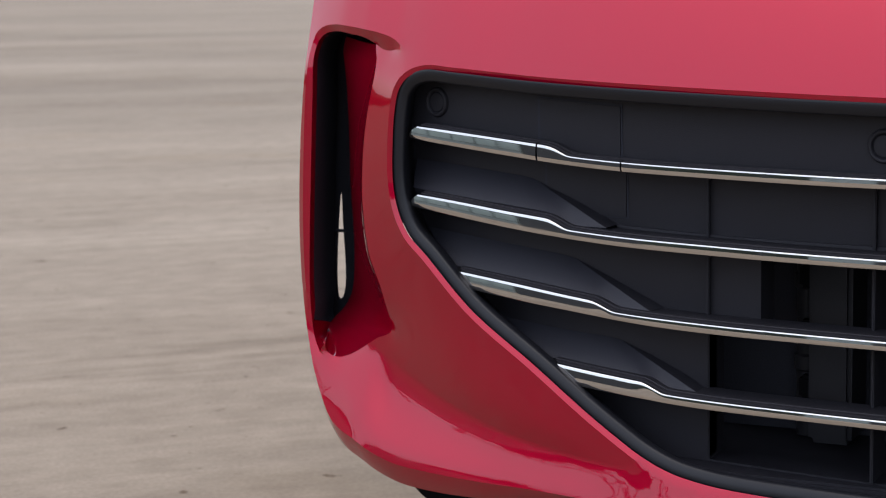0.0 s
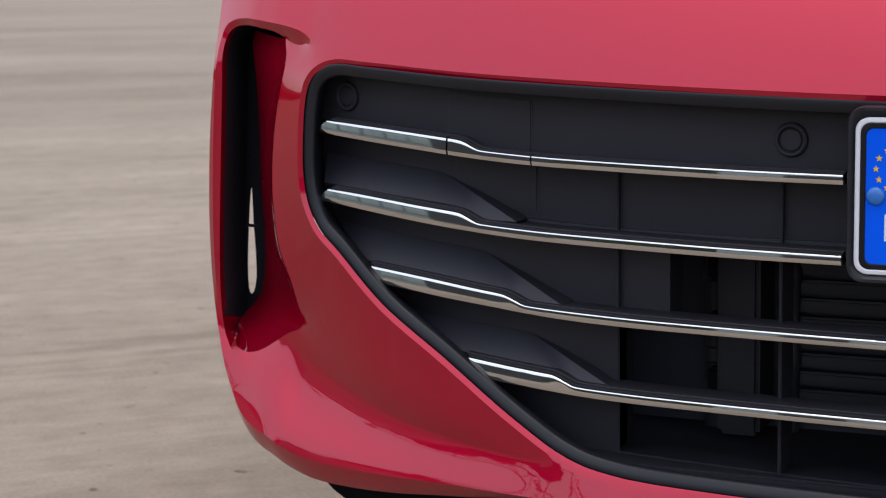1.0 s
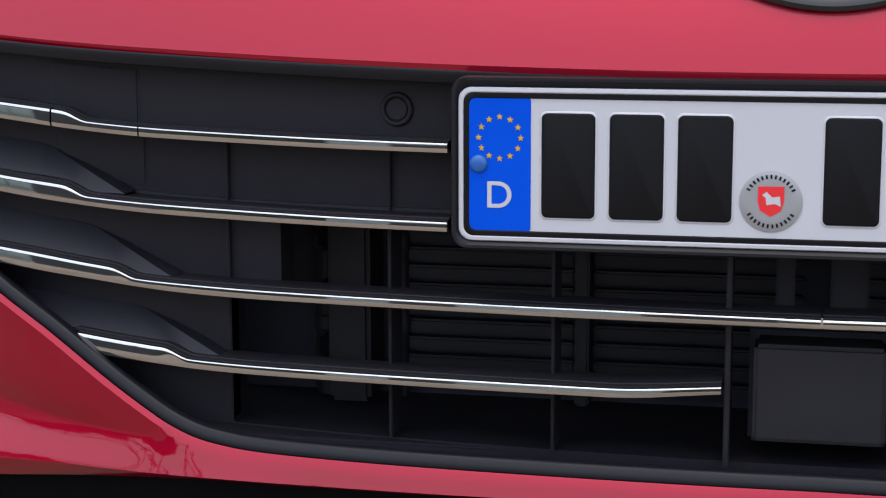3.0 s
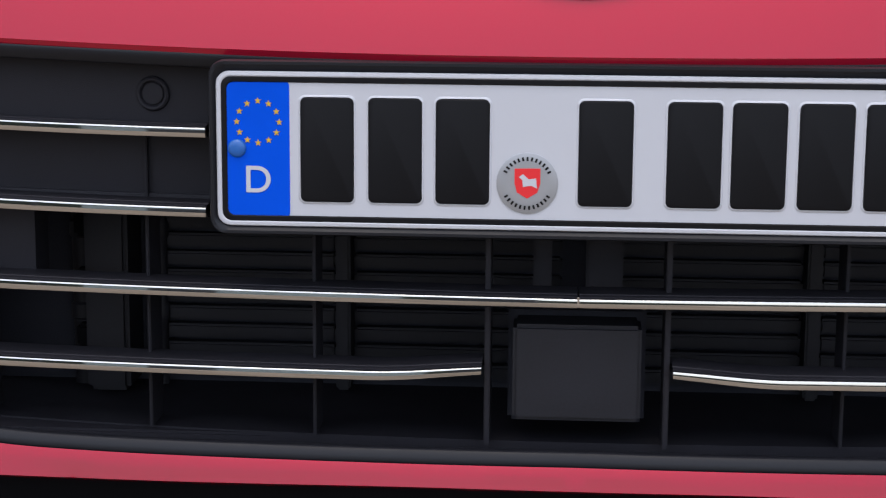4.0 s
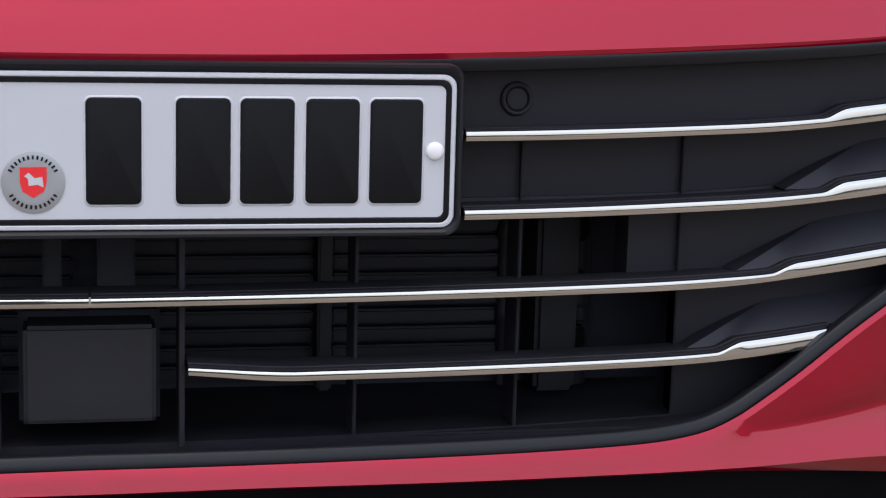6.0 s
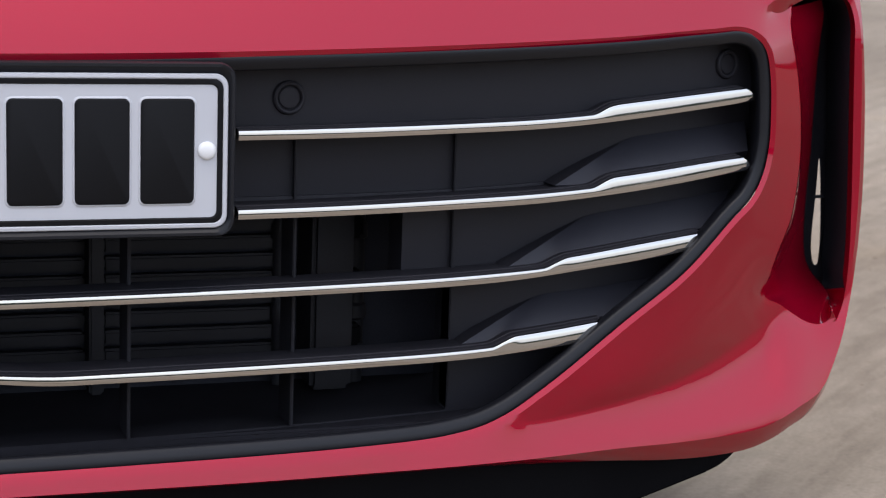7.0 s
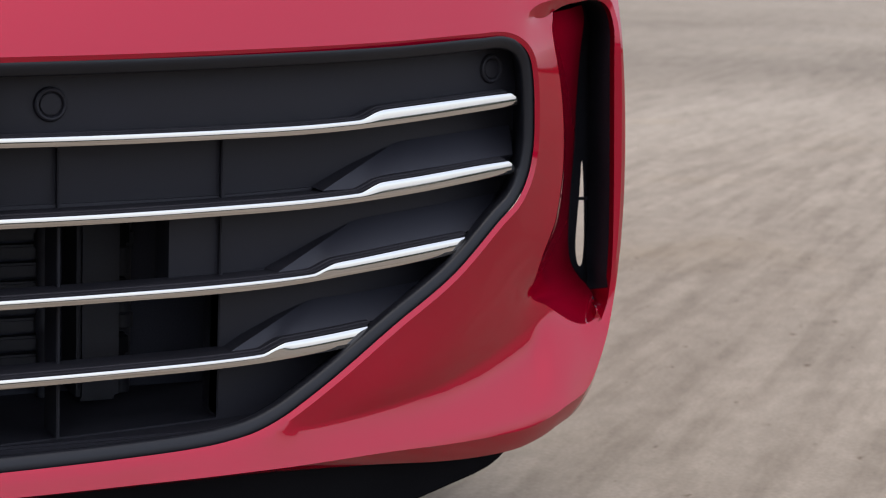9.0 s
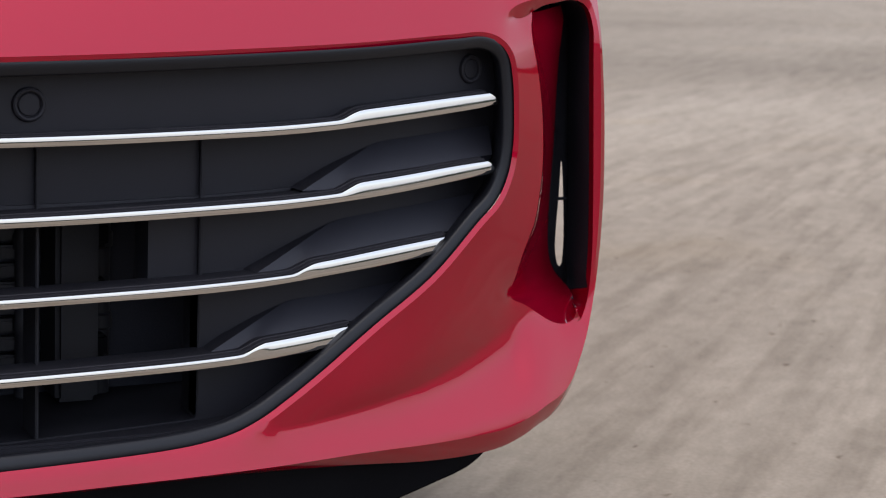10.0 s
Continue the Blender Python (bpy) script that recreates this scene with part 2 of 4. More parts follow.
# half lines (x, z) from the middle of the car outwards
OPEN_HALF = [(0, 0.5275), (0.13, 0.528), (0.27, 0.530), (0.45, 0.535), (0.60, 0.541), (0.69, 0.547), (0.722, 0.5485), (0.740, 0.543),
             (0.751, 0.532), (0.757, 0.512), (0.7605, 0.48), (0.761, 0.452), (0.756, 0.427), (0.744, 0.406), (0.723, 0.389), (0.674, 0.3475),
             (0.61, 0.309), (0.557, 0.275), (0.530, 0.259), (0.505, 0.2455), (0.480, 0.2365), (0.452, 0.2320), (0.428, 0.2304), (0.36, 0.2300), (0.2, 0.2318), (0, 0.2335)]
CREASE = [(0.8089, 0.2948, 0.0224), (0.785, 0.2851, 0.0219), (0.76, 0.2753, 0.0201), (0.735, 0.2663, 0.0176), (0.71, 0.2583, 0.0147), (0.685, 0.2517, 0.012), (0.66, 0.2463, 0.0095), (0.635, 0.2422, 0.0076), (0.61, 0.2392, 0.006), (0.585, 0.2371, 0.0046), (0.56, 0.2354, 0.0033), (0.5399, 0.2341, 0.0018), (0.526, 0.2342, 0.0008), (0.5165, 0.2362, 0.0003), (0.5125, 0.2395, 0.0001)]
EDGE = [(0, 0.217), (0.13, 0.2165), (0.32, 0.2115), (0.42, 0.2088), (0.56, 0.2053), (0.609, 0.2037), (0.665, 0.2006), (0.7226, 0.1992), (0.7637, 0.2002), (0.7922, 0.2062),
        (0.8109, 0.2128), (0.8318, 0.2188), (0.8465, 0.2270), (0.8600, 0.2445), (0.8735, 0.268), (0.8817, 0.293), (0.8882, 0.3185), (0.8926, 0.3446), (0.8934, 0.3715), (0.8934, 0.3985),
        (0.8909, 0.4415), (0.887, 0.4841), (0.8821, 0.521), (0.8785, 0.5497), (0.878, 0.5778), (0.879, 0.6034), (0.884, 0.66), (0.890, 0.72), (0.890, 0.80)]
# lines with their depths under the nose plan: (x, z, depth)
LIP = [(0.8580, 0.2935, 0.0010), (0.8605, 0.2885, 0.0022), (0.8595, 0.2832, 0.0045), (0.8515, 0.2797, 0.0080), (0.8425, 0.2800, 0.0125),
       (0.8318, 0.2836, 0.0168), (0.8202, 0.2900, 0.0205), (0.8092, 0.2968, 0.0225), (0.7981, 0.3030, 0.0225), (0.7874, 0.3070, 0.0225), (0.7816, 0.3107, 0.0225), (0.7792, 0.3157, 0.0215), (0.7793, 0.3225, 0.019),
       (0.7812, 0.3306, 0.0165), (0.7831, 0.3424, 0.013), (0.7862, 0.3545, 0.0105), (0.7925, 0.3700, 0.0088), (0.7975, 0.383, 0.008), (0.8040, 0.43, 0.008), (0.8010, 0.476, 0.008), (0.7945, 0.509, 0.008),
       (0.790, 0.5249, 0.008), (0.7844, 0.5449, 0.008), (0.7841, 0.5571, 0.009), (0.7869, 0.5628, 0.011), (0.7886, 0.5696, 0.012)]
BROW = [(0.7886, 0.5696, 0.012), (0.7995, 0.5751, 0.0075), (0.8173, 0.5784, 0.0055), (0.8388, 0.5806, 0.0055), (0.8552, 0.578, 0.0045), (0.8635, 0.5715, 0.003), (0.8683, 0.5567, 0.003), (0.8696, 0.5322, 0.0045),
        (0.8718, 0.5061, 0.0055), (0.8757, 0.4535, 0.0055), (0.8789, 0.40, 0.004), (0.8805, 0.347, 0.0015), (0.8793, 0.315, 0.0005), (0.8757, 0.2937, 0.0008), (0.8686, 0.2815, 0.0008)]
RIM = [(0.7526, 0.5692, 0.0), (0.7583, 0.5734, -0.0005), (0.7658, 0.5767, -0.0005), (0.7807, 0.5804, -0.0005), (0.7955, 0.5828, -0.0005), (0.8143, 0.5851, -0.0005), (0.8357, 0.5869, -0.0005), (0.8537, 0.5851, -0.0005),
       (0.8650, 0.5796, -0.0005), (0.8705, 0.5681, -0.0005), (0.8736, 0.5551, -0.0005), (0.8757, 0.5372, -0.0005), (0.8782, 0.5164, -0.0005), (0.8832, 0.4543, -0.0005), (0.8860, 0.402, -0.001), (0.8858, 0.3485, -0.001), (0.8832, 0.3168, -0.0008)]
HOOK = [(0.7886, 0.5696, 0.012), (0.7799, 0.5659, 0.010), (0.7706, 0.5642, 0.008), (0.7631, 0.5649, 0.006), (0.7526, 0.5692, 0.0)]
SILL = [(0.8686, 0.2815, 0.0008), (0.8640, 0.2872, 0.0008), (0.8580, 0.2935, 0.0010)]
# where the painted scoop ends in the dark duct: (x, y, z)
THROAT = [(0.858, 0.1547, 0.2935), (0.8707, 0.1788, 0.2942), (0.881, 0.1982, 0.2954), (0.8865, 0.2123, 0.2979), (0.8879, 0.2203, 0.3008), (0.886, 0.225, 0.3045), (0.8819, 0.229, 0.3095), (0.8767, 0.23, 0.3164),
          (0.8712, 0.228, 0.3248), (0.8661, 0.2238, 0.3346), (0.86, 0.2168, 0.3552), (0.86, 0.217, 0.3944), (0.8605, 0.215, 0.4327), (0.8593, 0.213, 0.476), (0.8579, 0.21, 0.503), (0.8559, 0.205, 0.5298), (0.8547, 0.2, 0.5512), (0.858, 0.205, 0.564), (0.8545, 0.205, 0.574)]

open_half = curve_points(OPEN_HALF)
open_half[0, 0] = open_half[-1, 0] = 0.0
open_loop = np.concatenate([open_half, (open_half * (-1, 1))[-2:0:-1]])
chamfer_half = inset(open_loop, -0.0047)[:len(open_half)]
chamfer_half[0, 0] = chamfer_half[-1, 0] = 0.0
edge_line = curve_points(EDGE, 0.0045)
crease_line = curve_points(CREASE)
lip, brow, rim, hook, sill = (curve_points(c, 0.004) for c in (LIP, BROW, RIM, HOOK, SILL))
vent_loop = np.concatenate([lip, brow[1:], sill[1:-1]])


SWELL = 0.30


def edge_depth(x, z):
    bulge = 0.003 * math.exp(-((x - 0.845) / 0.028) ** 2)
    return -(bulge + np.interp(x, (0.0, 0.38, 0.45, 0.51, 0.55, 0.59, 0.64, 0.70, 0.74, 0.80), (0.003, 0.0040, 0.0065, 0.0082, 0.0074, 0.0064, 0.0058, 0.0076, 0.0093, 0.0120))) * (lambda q: q / (1 + q ** 8) ** 0.125)(max(0.0, (0.34 - z) / 0.125))


def near(points, line):
    return np.sqrt(((points[:, None] - line[None]) ** 2).sum(-1)).min(1)


def nose_skin():
    """Half of the painted skin as (places, triangles): a sheet in which every edge line has its own depth, stretched like a film between them."""
    from mathutils.geometry import delaunay_2d_cdt
    top = np.stack([np.linspace(0.890, 0, 60)[1:-1], np.full(58, 0.80)], 1)
    mid = lambda z0, z1: np.stack([np.zeros(30), np.linspace(z0, z1, 32)[1:-1]], 1)
    upper_mid = np.concatenate([[(0, 0.80)], mid(0.80, chamfer_half[0, 1])])
    lines = [(open_half, 0.0026), (chamfer_half, 0.0), (crease_line, None), (edge_line, None), (top, 0.0), (upper_mid, 0.0)]
    lines += [(l, None) for l in (lip, brow, rim, hook, sill)]
    pts, fixed, edges = [], [], []
    for line, depth in lines:
        s = len(pts)
        for i, p in enumerate(line):
            pts.append((p[0], p[1]))
            if len(p) == 3:
                fixed.append(float(p[2]))
            elif line is edge_line:
                fixed.append(edge_depth(*p))
            else:
                fixed.append(depth)
        edges += [(s + i, s + i + 1) for i in range(len(line) - 1)]
    feature = np.array(pts)
    h = 0.0052
    gx, gz = np.meshgrid(np.arange(0, 0.98, h), np.arange(0.19, 0.80, h * 0.866))
    gx = gx + (np.arange(gx.shape[0]) % 2)[:, None] * h / 2
    grid = np.stack([gx.ravel(), gz.ravel()], 1)
    outline = np.concatenate([edge_line, [(0, 0.80)]])
    grid = grid[inside(grid, outline) & (grid[:, 0] > 0.004)]
    grid = grid[~inside(grid, np.concatenate([open_half]))]
    # even rows beside the crease and along the outer edge keep their reflections clean
    away = lambda pts, line, d: pts[np.concatenate([near(pts[i:i + 500], line) for i in range(0, len(pts), 500)]) > d]

    def beside(line, d):
        run = np.gradient(line[:, :2], axis=0)
        run = run / np.linalg.norm(run, axis=1)[:, None]
        return (line[:, :2] + d * np.stack([-run[:, 1], run[:, 0]], 1))[2:-2]

    skirt = edge_line[edge_line[:, 1] < 0.60]
    grid = away(away(away(grid, feature, 0.0027), crease_line[:, :2], 0.0082), skirt, 0.0112)
    others = np.concatenate([l[:, :2] for l in (open_half, chamfer_half, lip, brow, rim, hook, sill)])
    rows = away(np.concatenate([beside(crease_line, d) for d in (-0.0058, -0.0030, 0.0030, 0.0058)]), others, 0.0027)
    grid = np.concatenate([grid, rows, away(away(np.concatenate([beside(skirt, d) for d in (0.0028, 0.0056, 0.0086)]), others, 0.0027), crease_line[:, :2], 0.0082)])
    allp = [Vector(p) for p in np.concatenate([feature, grid])]
    out, _, tris, orig, _, _ = delaunay_2d_cdt(allp, edges, [], 0, 1e-5)
    P = np.array([tuple(v) for v in out])
    tri = np.array([t for t in tris if len(t) == 3])
    mid_p = P[tri].mean(1)
    keep = inside(mid_p, outline) & ~inside(mid_p, open_half) & ~inside(mid_p, vent_loop[:, :2])
    tri = tri[keep]
    depth, lock = np.zeros(len(P)), np.zeros(len(P), bool)
    for i, o in enumerate(orig):
        f = [j for j in o if j < len(feature)]
        if f:
            depth[i], lock[i] = fixed[f[0]], True
    # relax the film with edge weights that suit uneven triangles
    ii, jj, ww = [], [], []
    for k in range(3):
        p, q, r = tri[:, k], tri[:, (k + 1) % 3], tri[:, (k + 2) % 3]
        u, v = P[p] - P[r], P[q] - P[r]
        cot = (u * v).sum(1) / (np.abs(u[:, 0] * v[:, 1] - u[:, 1] * v[:, 0]) + 1e-12)
        ii += [p, q]
        jj += [q, p]
        ww += [np.clip(cot, 0.02, 4.0)] * 2
    ii, jj, ww = np.concatenate(ii), np.concatenate(jj), np.concatenate(ww)
    total = np.maximum(np.bincount(ii, ww, len(P)), 1e-9)
    for _ in range(2500):
        mean = np.bincount(ii, ww * depth[jj], len(P)) / total
        depth = np.where(lock, depth, mean)
    # the blade under the crease: hollow at its upper end, rolling over towards the lower edge
    ridge = crease_line[::-1]
    low = edge_line[edge_line[:, 0] < 0.858]
    x, z = P[:, 0], P[:, 1]
    zc, dc = np.interp(x, ridge[:, 0], ridge[:, 1]), np.interp(x, ridge[:, 0], ridge[:, 2])
    ze = np.interp(x, low[:, 0], low[:, 1])
    de = np.array([edge_depth(a, b) for a, b in zip(x, ze)])
    v = np.clip((zc - z) / np.maximum(zc - ze, 0.004), 0, 1)
    knots = np.linspace(0, 1, 101)
    step = lambda a, b: (lambda q: q * q * (3 - 2 * q))(np.clip((x - a) / (b - a), 0, 1))
    swept = dc
    for share, rates in ((1 - step(0.58, 0.74), (0.66, 0.80, 0.98, 1.14, 1.16, 1.05, 0.80)), (step(0.58, 0.74), (0.14, 0.48, 1.05, 1.4, 1.3, 0.75, 0.35))):
        rate = np.interp(knots, (0.0, 0.2, 0.4, 0.6, 0.76, 0.88, 1.0), rates)
        run = np.concatenate([[0], np.cumsum((rate[1:] + rate[:-1]) / 2)])
        swept = swept + share * (de - dc) * np.interp(v, knots, run / run[-1])
    w = step(0.515, 0.57) * (1 - step(0.78, 0.8085)) * ((z < zc + 1e-6) & (z > ze - 1e-6)) * ~lock
    depth = depth + w * (swept - depth)
    # the facet above the crease swells, most of all just above it, so that its foot faces the ground
    gap = np.concatenate([near(P[i:i + 500], crease_line[:, :2]) for i in range(0, len(P), 500)])
    foot = open_half[np.argmax(open_half[:, 0]):][::-1]
    span = np.clip(np.interp(x, foot[:, 0], foot[:, 1]) - zc, 0.012, 0.11)
    g = np.clip(gap / span, 0, 1)
    depth = depth - SWELL * span * g * (1 - g) ** 2 * step(0.53, 0.60) * (1 - step(0.65, 0.79)) * (z > zc) * ~lock
    ease = np.clip(1 - gap / 0.014, 0, 1) * (z > zc) * (x < 0.79) * ~lock
    for _ in range(30):
        mean = np.bincount(ii, ww * depth[jj], len(P)) / total
        depth = depth + 0.5 * ease * (mean - depth)
    return on_nose(P[:, 0], P[:, 1], depth), tri


car = tagged(new("car"), "red metallic passenger car with a wide black lower grille", "car")
nose, nose_tri = nose_skin()

bm = bmesh.new()
for side in (1, -1):
    used = sorted(set(nose_tri.ravel()))
    vs = {i: bm.verts.new((nose[i][0] * side, nose[i][1], nose[i][2])) for i in used}
    for t in nose_tri:
        bm.faces.new([vs[i] for i in t])
    # the turned-under lower edge and the returns to the sides
    e3 = on_nose(edge_line[:, 0], edge_line[:, 1], np.array([edge_depth(*p) for p in edge_line]))
    low = edge_line[:, 1] < 0.262
    d = np.clip((edge_line[:, 0] - 0.45) / 0.3, 0, 1)
    drop = (0.006 + 0.016 * d * d * (3 - 2 * d)) * np.clip((0.30 - edge_line[:, 1]) / 0.06, 0, 1)
    high = np.clip((edge_line[:, 1] - 0.225) / 0.05, 0, 1)
    r0 = e3 + np.stack([0.0003 * high, 0.0006 * high, 0 * d], 1)
    r1 = e3 + np.stack([0.0005 * high, 0.006 - 0.004 * high, -0.55 * drop], 1)
    r2 = e3 + np.stack([0.0005 * high, 0.014 + 0 * d, -drop], 1)
    r3 = r2 + np.stack([0.026 * high, 0.05 + 0 * d, 0 * d], 1)
    r4 = r2 + np.stack([0.058 * high, 0.05 + 0.065 * high, 0 * d], 1)
    # the painted scoop behind each corner slot, and the cheek on its outer side
    lip_y, brow_y = on_nose(lip[:, 0], lip[:, 1], lip[:, 2]), on_nose(brow[:, 0], brow[:, 1], brow[:, 2])
    deep = curve_points(THROAT, 0.004)
    stations = [(0.0, 0.0), (0.02, 0.065), (0.04, 0.105), (0.087, 0.14), (0.155, 0.165), (0.227, 0.19), (0.294, 0.225), (0.369, 0.30), (0.485, 0.42), (0.612, 0.55), (0.735, 0.68), (0.87, 0.84), (1.0, 1.0)]
    at = np.interp(np.linspace(0, 1, len(lip)), *zip(*stations))
    deep = np.stack([np.interp(at, np.linspace(0, 1, len(deep)), deep[:, j]) for j in range(3)], 1)
    sag = 0.10 * np.minimum(np.linalg.norm(deep - lip_y, axis=1), 0.05) * np.clip(np.linspace(0, 1, len(lip)) / 0.06, 0, 1)
    scoop = [lip_y + (deep - lip_y) * u + np.outer(sag * math.sin(math.pi * u ** 0.8), (0.1, 1, -0.35)) for u in (0, 0.1, 0.2, 0.32, 0.45, 0.6, 0.75, 0.88, 1.0)]
    reach = 0.010 * np.clip(np.arange(len(brow)) / 4.0, 0.2, 1) * np.clip((brow[:, 1] - 0.300) / 0.02, 0.1, 1)
    cheek = [brow_y + np.stack([0.0012 * u * u + 0 * reach, reach * u, 0 * reach], 1) for u in (0, 0.08, 0.25, 0.5, 1.0)]
    # the groove that tapers to a point under each slot
    tail = brow_y[brow_y[:, 2] < 0.314]
    ridge = np.array(curve_points(THROAT[:5], 0.004))[::-1]
    behind = np.linspace(1, 0, len(ridge))[:, None] * np.array((-0.001, 0.003, -0.003))
    even = lambda l: np.stack([np.interp(np.linspace(0, 1, 14), np.linspace(0, 1, len(l)), l[:, j]) for j in range(3)], 1)
    outer, inner = even(tail), even(np.concatenate([ridge + behind, on_nose(sill[:, 0], sill[:, 1], sill[:, 2])[::-1][1:]]))
    gap = np.linalg.norm(outer - inner, axis=1)
    groove = [outer + (inner - outer) * f + np.outer(gap * math.sin(math.pi * f), (0.2, 0.9, -0.22)) for f in (0, 0.08, 0.2, 0.35, 0.5, 0.65, 0.8, 0.92, 1.0)]
    for rows in ([e3, r0, r1, r2, r3, r4], scoop, cheek, groove):
        ribbon(bm, [[(p[0] * side, p[1], p[2]) for p in r] for r in rows])
bmesh.ops.remove_doubles(bm, verts=bm.verts, dist=2e-5)
def on_any(bm, lines):
    """The vertices of a bmesh that lie on one of the lines, on either side of the car."""
    from mathutils import kdtree
    points = [p for l in lines for p in on_nose(l[:, 0], l[:, 1], l[:, 2])]
    tree = kdtree.KDTree(len(points))
    for i, p in enumerate(points):
        tree.insert(p, i)
    tree.balance()
    return {v for v in bm.verts if tree.find((abs(v.co.x), v.co.y, v.co.z))[2] < 4e-5}


# the slots have crisp edges at their lower ends, the crease is rounded over
on_line = on_any(bm, [lip[lip[:, 1] < 0.325], sill, brow])
rounded_over = on_any(bm, [crease_line])
for e in bm.edges:
    a, b = e.verts
    if a in on_line and b in on_line or len(e.link_faces) == 2 and e.calc_face_angle(0.0) > radians(24) and not (a in rounded_over and b in rounded_over):
        e.smooth = False
part("bumper", bm, RED, car, "glossy red metallic bumper skin", sharp=180)

# upper return: the front edge of the bonnet, closing the nose above
bm = bmesh.new()
xs = np.linspace(-0.890, 0.890, 60)
first = on_nose(xs, np.full(60, 0.80), 0.0)
rows = [first]
for back_y, up_z in ((0.05, 0.03), (0.15, 0.055), (0.35, 0.08), (0.7, 0.11), (1.1, 0.13)):
    r = first.copy()
    r[:, 1] = first[:, 1] * (1 - back_y * 0.6) + back_y
    r[:, 2] = 0.80 + up_z * (1 - 0.35 * (xs / 0.9) ** 4)
    rows.append(r)
ribbon(bm, rows)
part("bonnet", bm, RED, car, "red metallic bonnet")

bm = bmesh.new()
block(bm, -0.80, 0.80, 0.28, 1.75, 0.19, 0.21)
block(bm, -0.60, 0.60, 0.30, 0.34, 0.2, 0.80)
part("underbody", bm, DARK, car, "dull black underbody panel", smooth=False)


# ---- lower grille ----
def frame_rows():
    inner = [inset(open_loop, d) for d in (-0.0008, 0.0010, 0.0046, 0.0084, 0.0094, 0.0099, 0.0100, 0.004, -0.010)]
    depth = [0.0050, 0.0043, 0.0056, 0.0073, 0.0084, 0.0100, 0.014, 0.030, 0.060]
    return [[tuple(v) for v in np.stack([l[:, 0], back_plan(l[:, 0], o), l[:, 1]], 1)] for l, o in zip(inner, depth)]


bm = bmesh.new()
ribbon(bm, frame_rows(), closed=True)
part("grille_surround", bm, SATIN, car, "satin black rounded grille surround", sharp=50)


def sheet(outline, holes, depth, step=0.02):
    """A sheet behind the nose, cut to an outline, with holes."""
    from mathutils.geometry import delaunay_2d_cdt
    pts, edges = [], []
    for loop in [outline] + holes:
        s, n = len(pts), len(loop)
        pts += [tuple(p) for p in loop]
        edges += [(s + i, s + (i + 1) % n) for i in range(n)]
    lo, hi = outline.min(0), outline.max(0)
    gx, gz = np.meshgrid(np.arange(lo[0] + step / 2, hi[0], step), np.arange(lo[1] + step / 2, hi[1], step))
    pts += [tuple(p) for p in np.stack([gx.ravel(), gz.ravel()], 1)]
    out, _, tris, _, _, _ = delaunay_2d_cdt([Vector(p) for p in pts], edges, [], 0, 1e-5)
    P = np.array([tuple(v) for v in out])
    bm = bmesh.new()
    vs = [bm.verts.new((x, depth(x, z), z)) for x, z in P]
    for t in tris:
        c = P[list(t)].mean(0)[None]
        if inside(c, outline)[0] and not any(inside(c, h)[0] for h in holes):
            bm.faces.new([vs[i] for i in t])
    for v in [v for v in bm.verts if not v.link_faces]:
        bm.verts.remove(v)
    return bm


def dense_loop(pts, step=0.02):
    out = []
    for a, b in zip(pts, pts[1:] + pts[:1]):
        a, b = np.array(a, float), np.array(b, float)
        k = max(1, int(np.linalg.norm(b - a) / step))
        out += [a + (b - a) * i / k for i in range(k)]
    return np.array(out)


PANEL = 0.052
UPPER = 0.036  # the band above the first bar stands further forward
step_line = lambda x: np.interp(np.abs(x), (0.0, 0.26, 0.45, 0.53, 0.58, 0.64, 0.70, 0.78), (0.4722, 0.4724, 0.4743, 0.4758, 0.4784, 0.4862, 0.4912, 0.4985))


cavity = dense_loop([(-0.419, 0.411), (0.419, 0.411), (0.419, 0.352), (0.463, 0.352), (0.463, 0.238), (-0.463, 0.238), (-0.463, 0.352), (-0.419, 0.352)])
bm = sheet(inset(open_loop, -0.0085), [cavity], lambda x, z: back_plan(x, PANEL))
hem = [e for e in bm.edges if len(e.link_faces) == 1]
ret = bmesh.ops.extrude_edge_only(bm, edges=hem)
for v in [g for g in ret["geom"] if isinstance(g, bmesh.types.BMVert)]:
    v.co.y += 0.035
panel = part("grille_panel", bm, BLACK, car, "matt black plastic grille backing panel", sharp=40)


border = inset(open_loop, -0.0075)
crown = border[border[:, 1] > step_line(border[:, 0]) + 0.004]
crown = np.concatenate([crown[np.argmin(crown[:, 0]):], crown[:np.argmin(crown[:, 0])]])
if crown[1, 1] < crown[0, 1]:
    crown = crown[::-1]
foot_x = np.linspace(crown[:, 0].max(), crown[:, 0].min(), 120)
bm = sheet(np.concatenate([crown[np.argsort(crown[:, 0])], np.stack([foot_x, step_line(foot_x)], 1)]), [], lambda x, z: back_plan(x, UPPER))
ret = bmesh.ops.extrude_edge_only(bm, edges=[e for e in bm.edges if len(e.link_faces) == 1])
for v in [g for g in ret["geom"] if isinstance(g, bmesh.types.BMVert)]:
    v.co.y += 0.018
part("upper_grille_panel", bm, BLACK, car, "matt black upper band of the grille panel", sharp=40)


def spline(ctrl):
    c = curve_points(ctrl, 0.002)
    return lambda x: np.interp(x, c[:, 0], c[:, 1])


# section of a bar, from its lower to its upper edge: (share of the height, lean of the face below it in degrees)
SEAM = 0.41
FACES = [(0.06, -30), (0.14, -25), (0.26, -21), (SEAM, -17), (0.46, 3.4), (0.55, 3.8), (0.65, 4.3), (0.75, 5.0), (0.81, 6.0), (0.85, 8), (0.885, 12),
         (0.91, 19), (0.932, 28), (0.95, 37), (0.967, 46), (0.981, 56), (0.992, 66)]


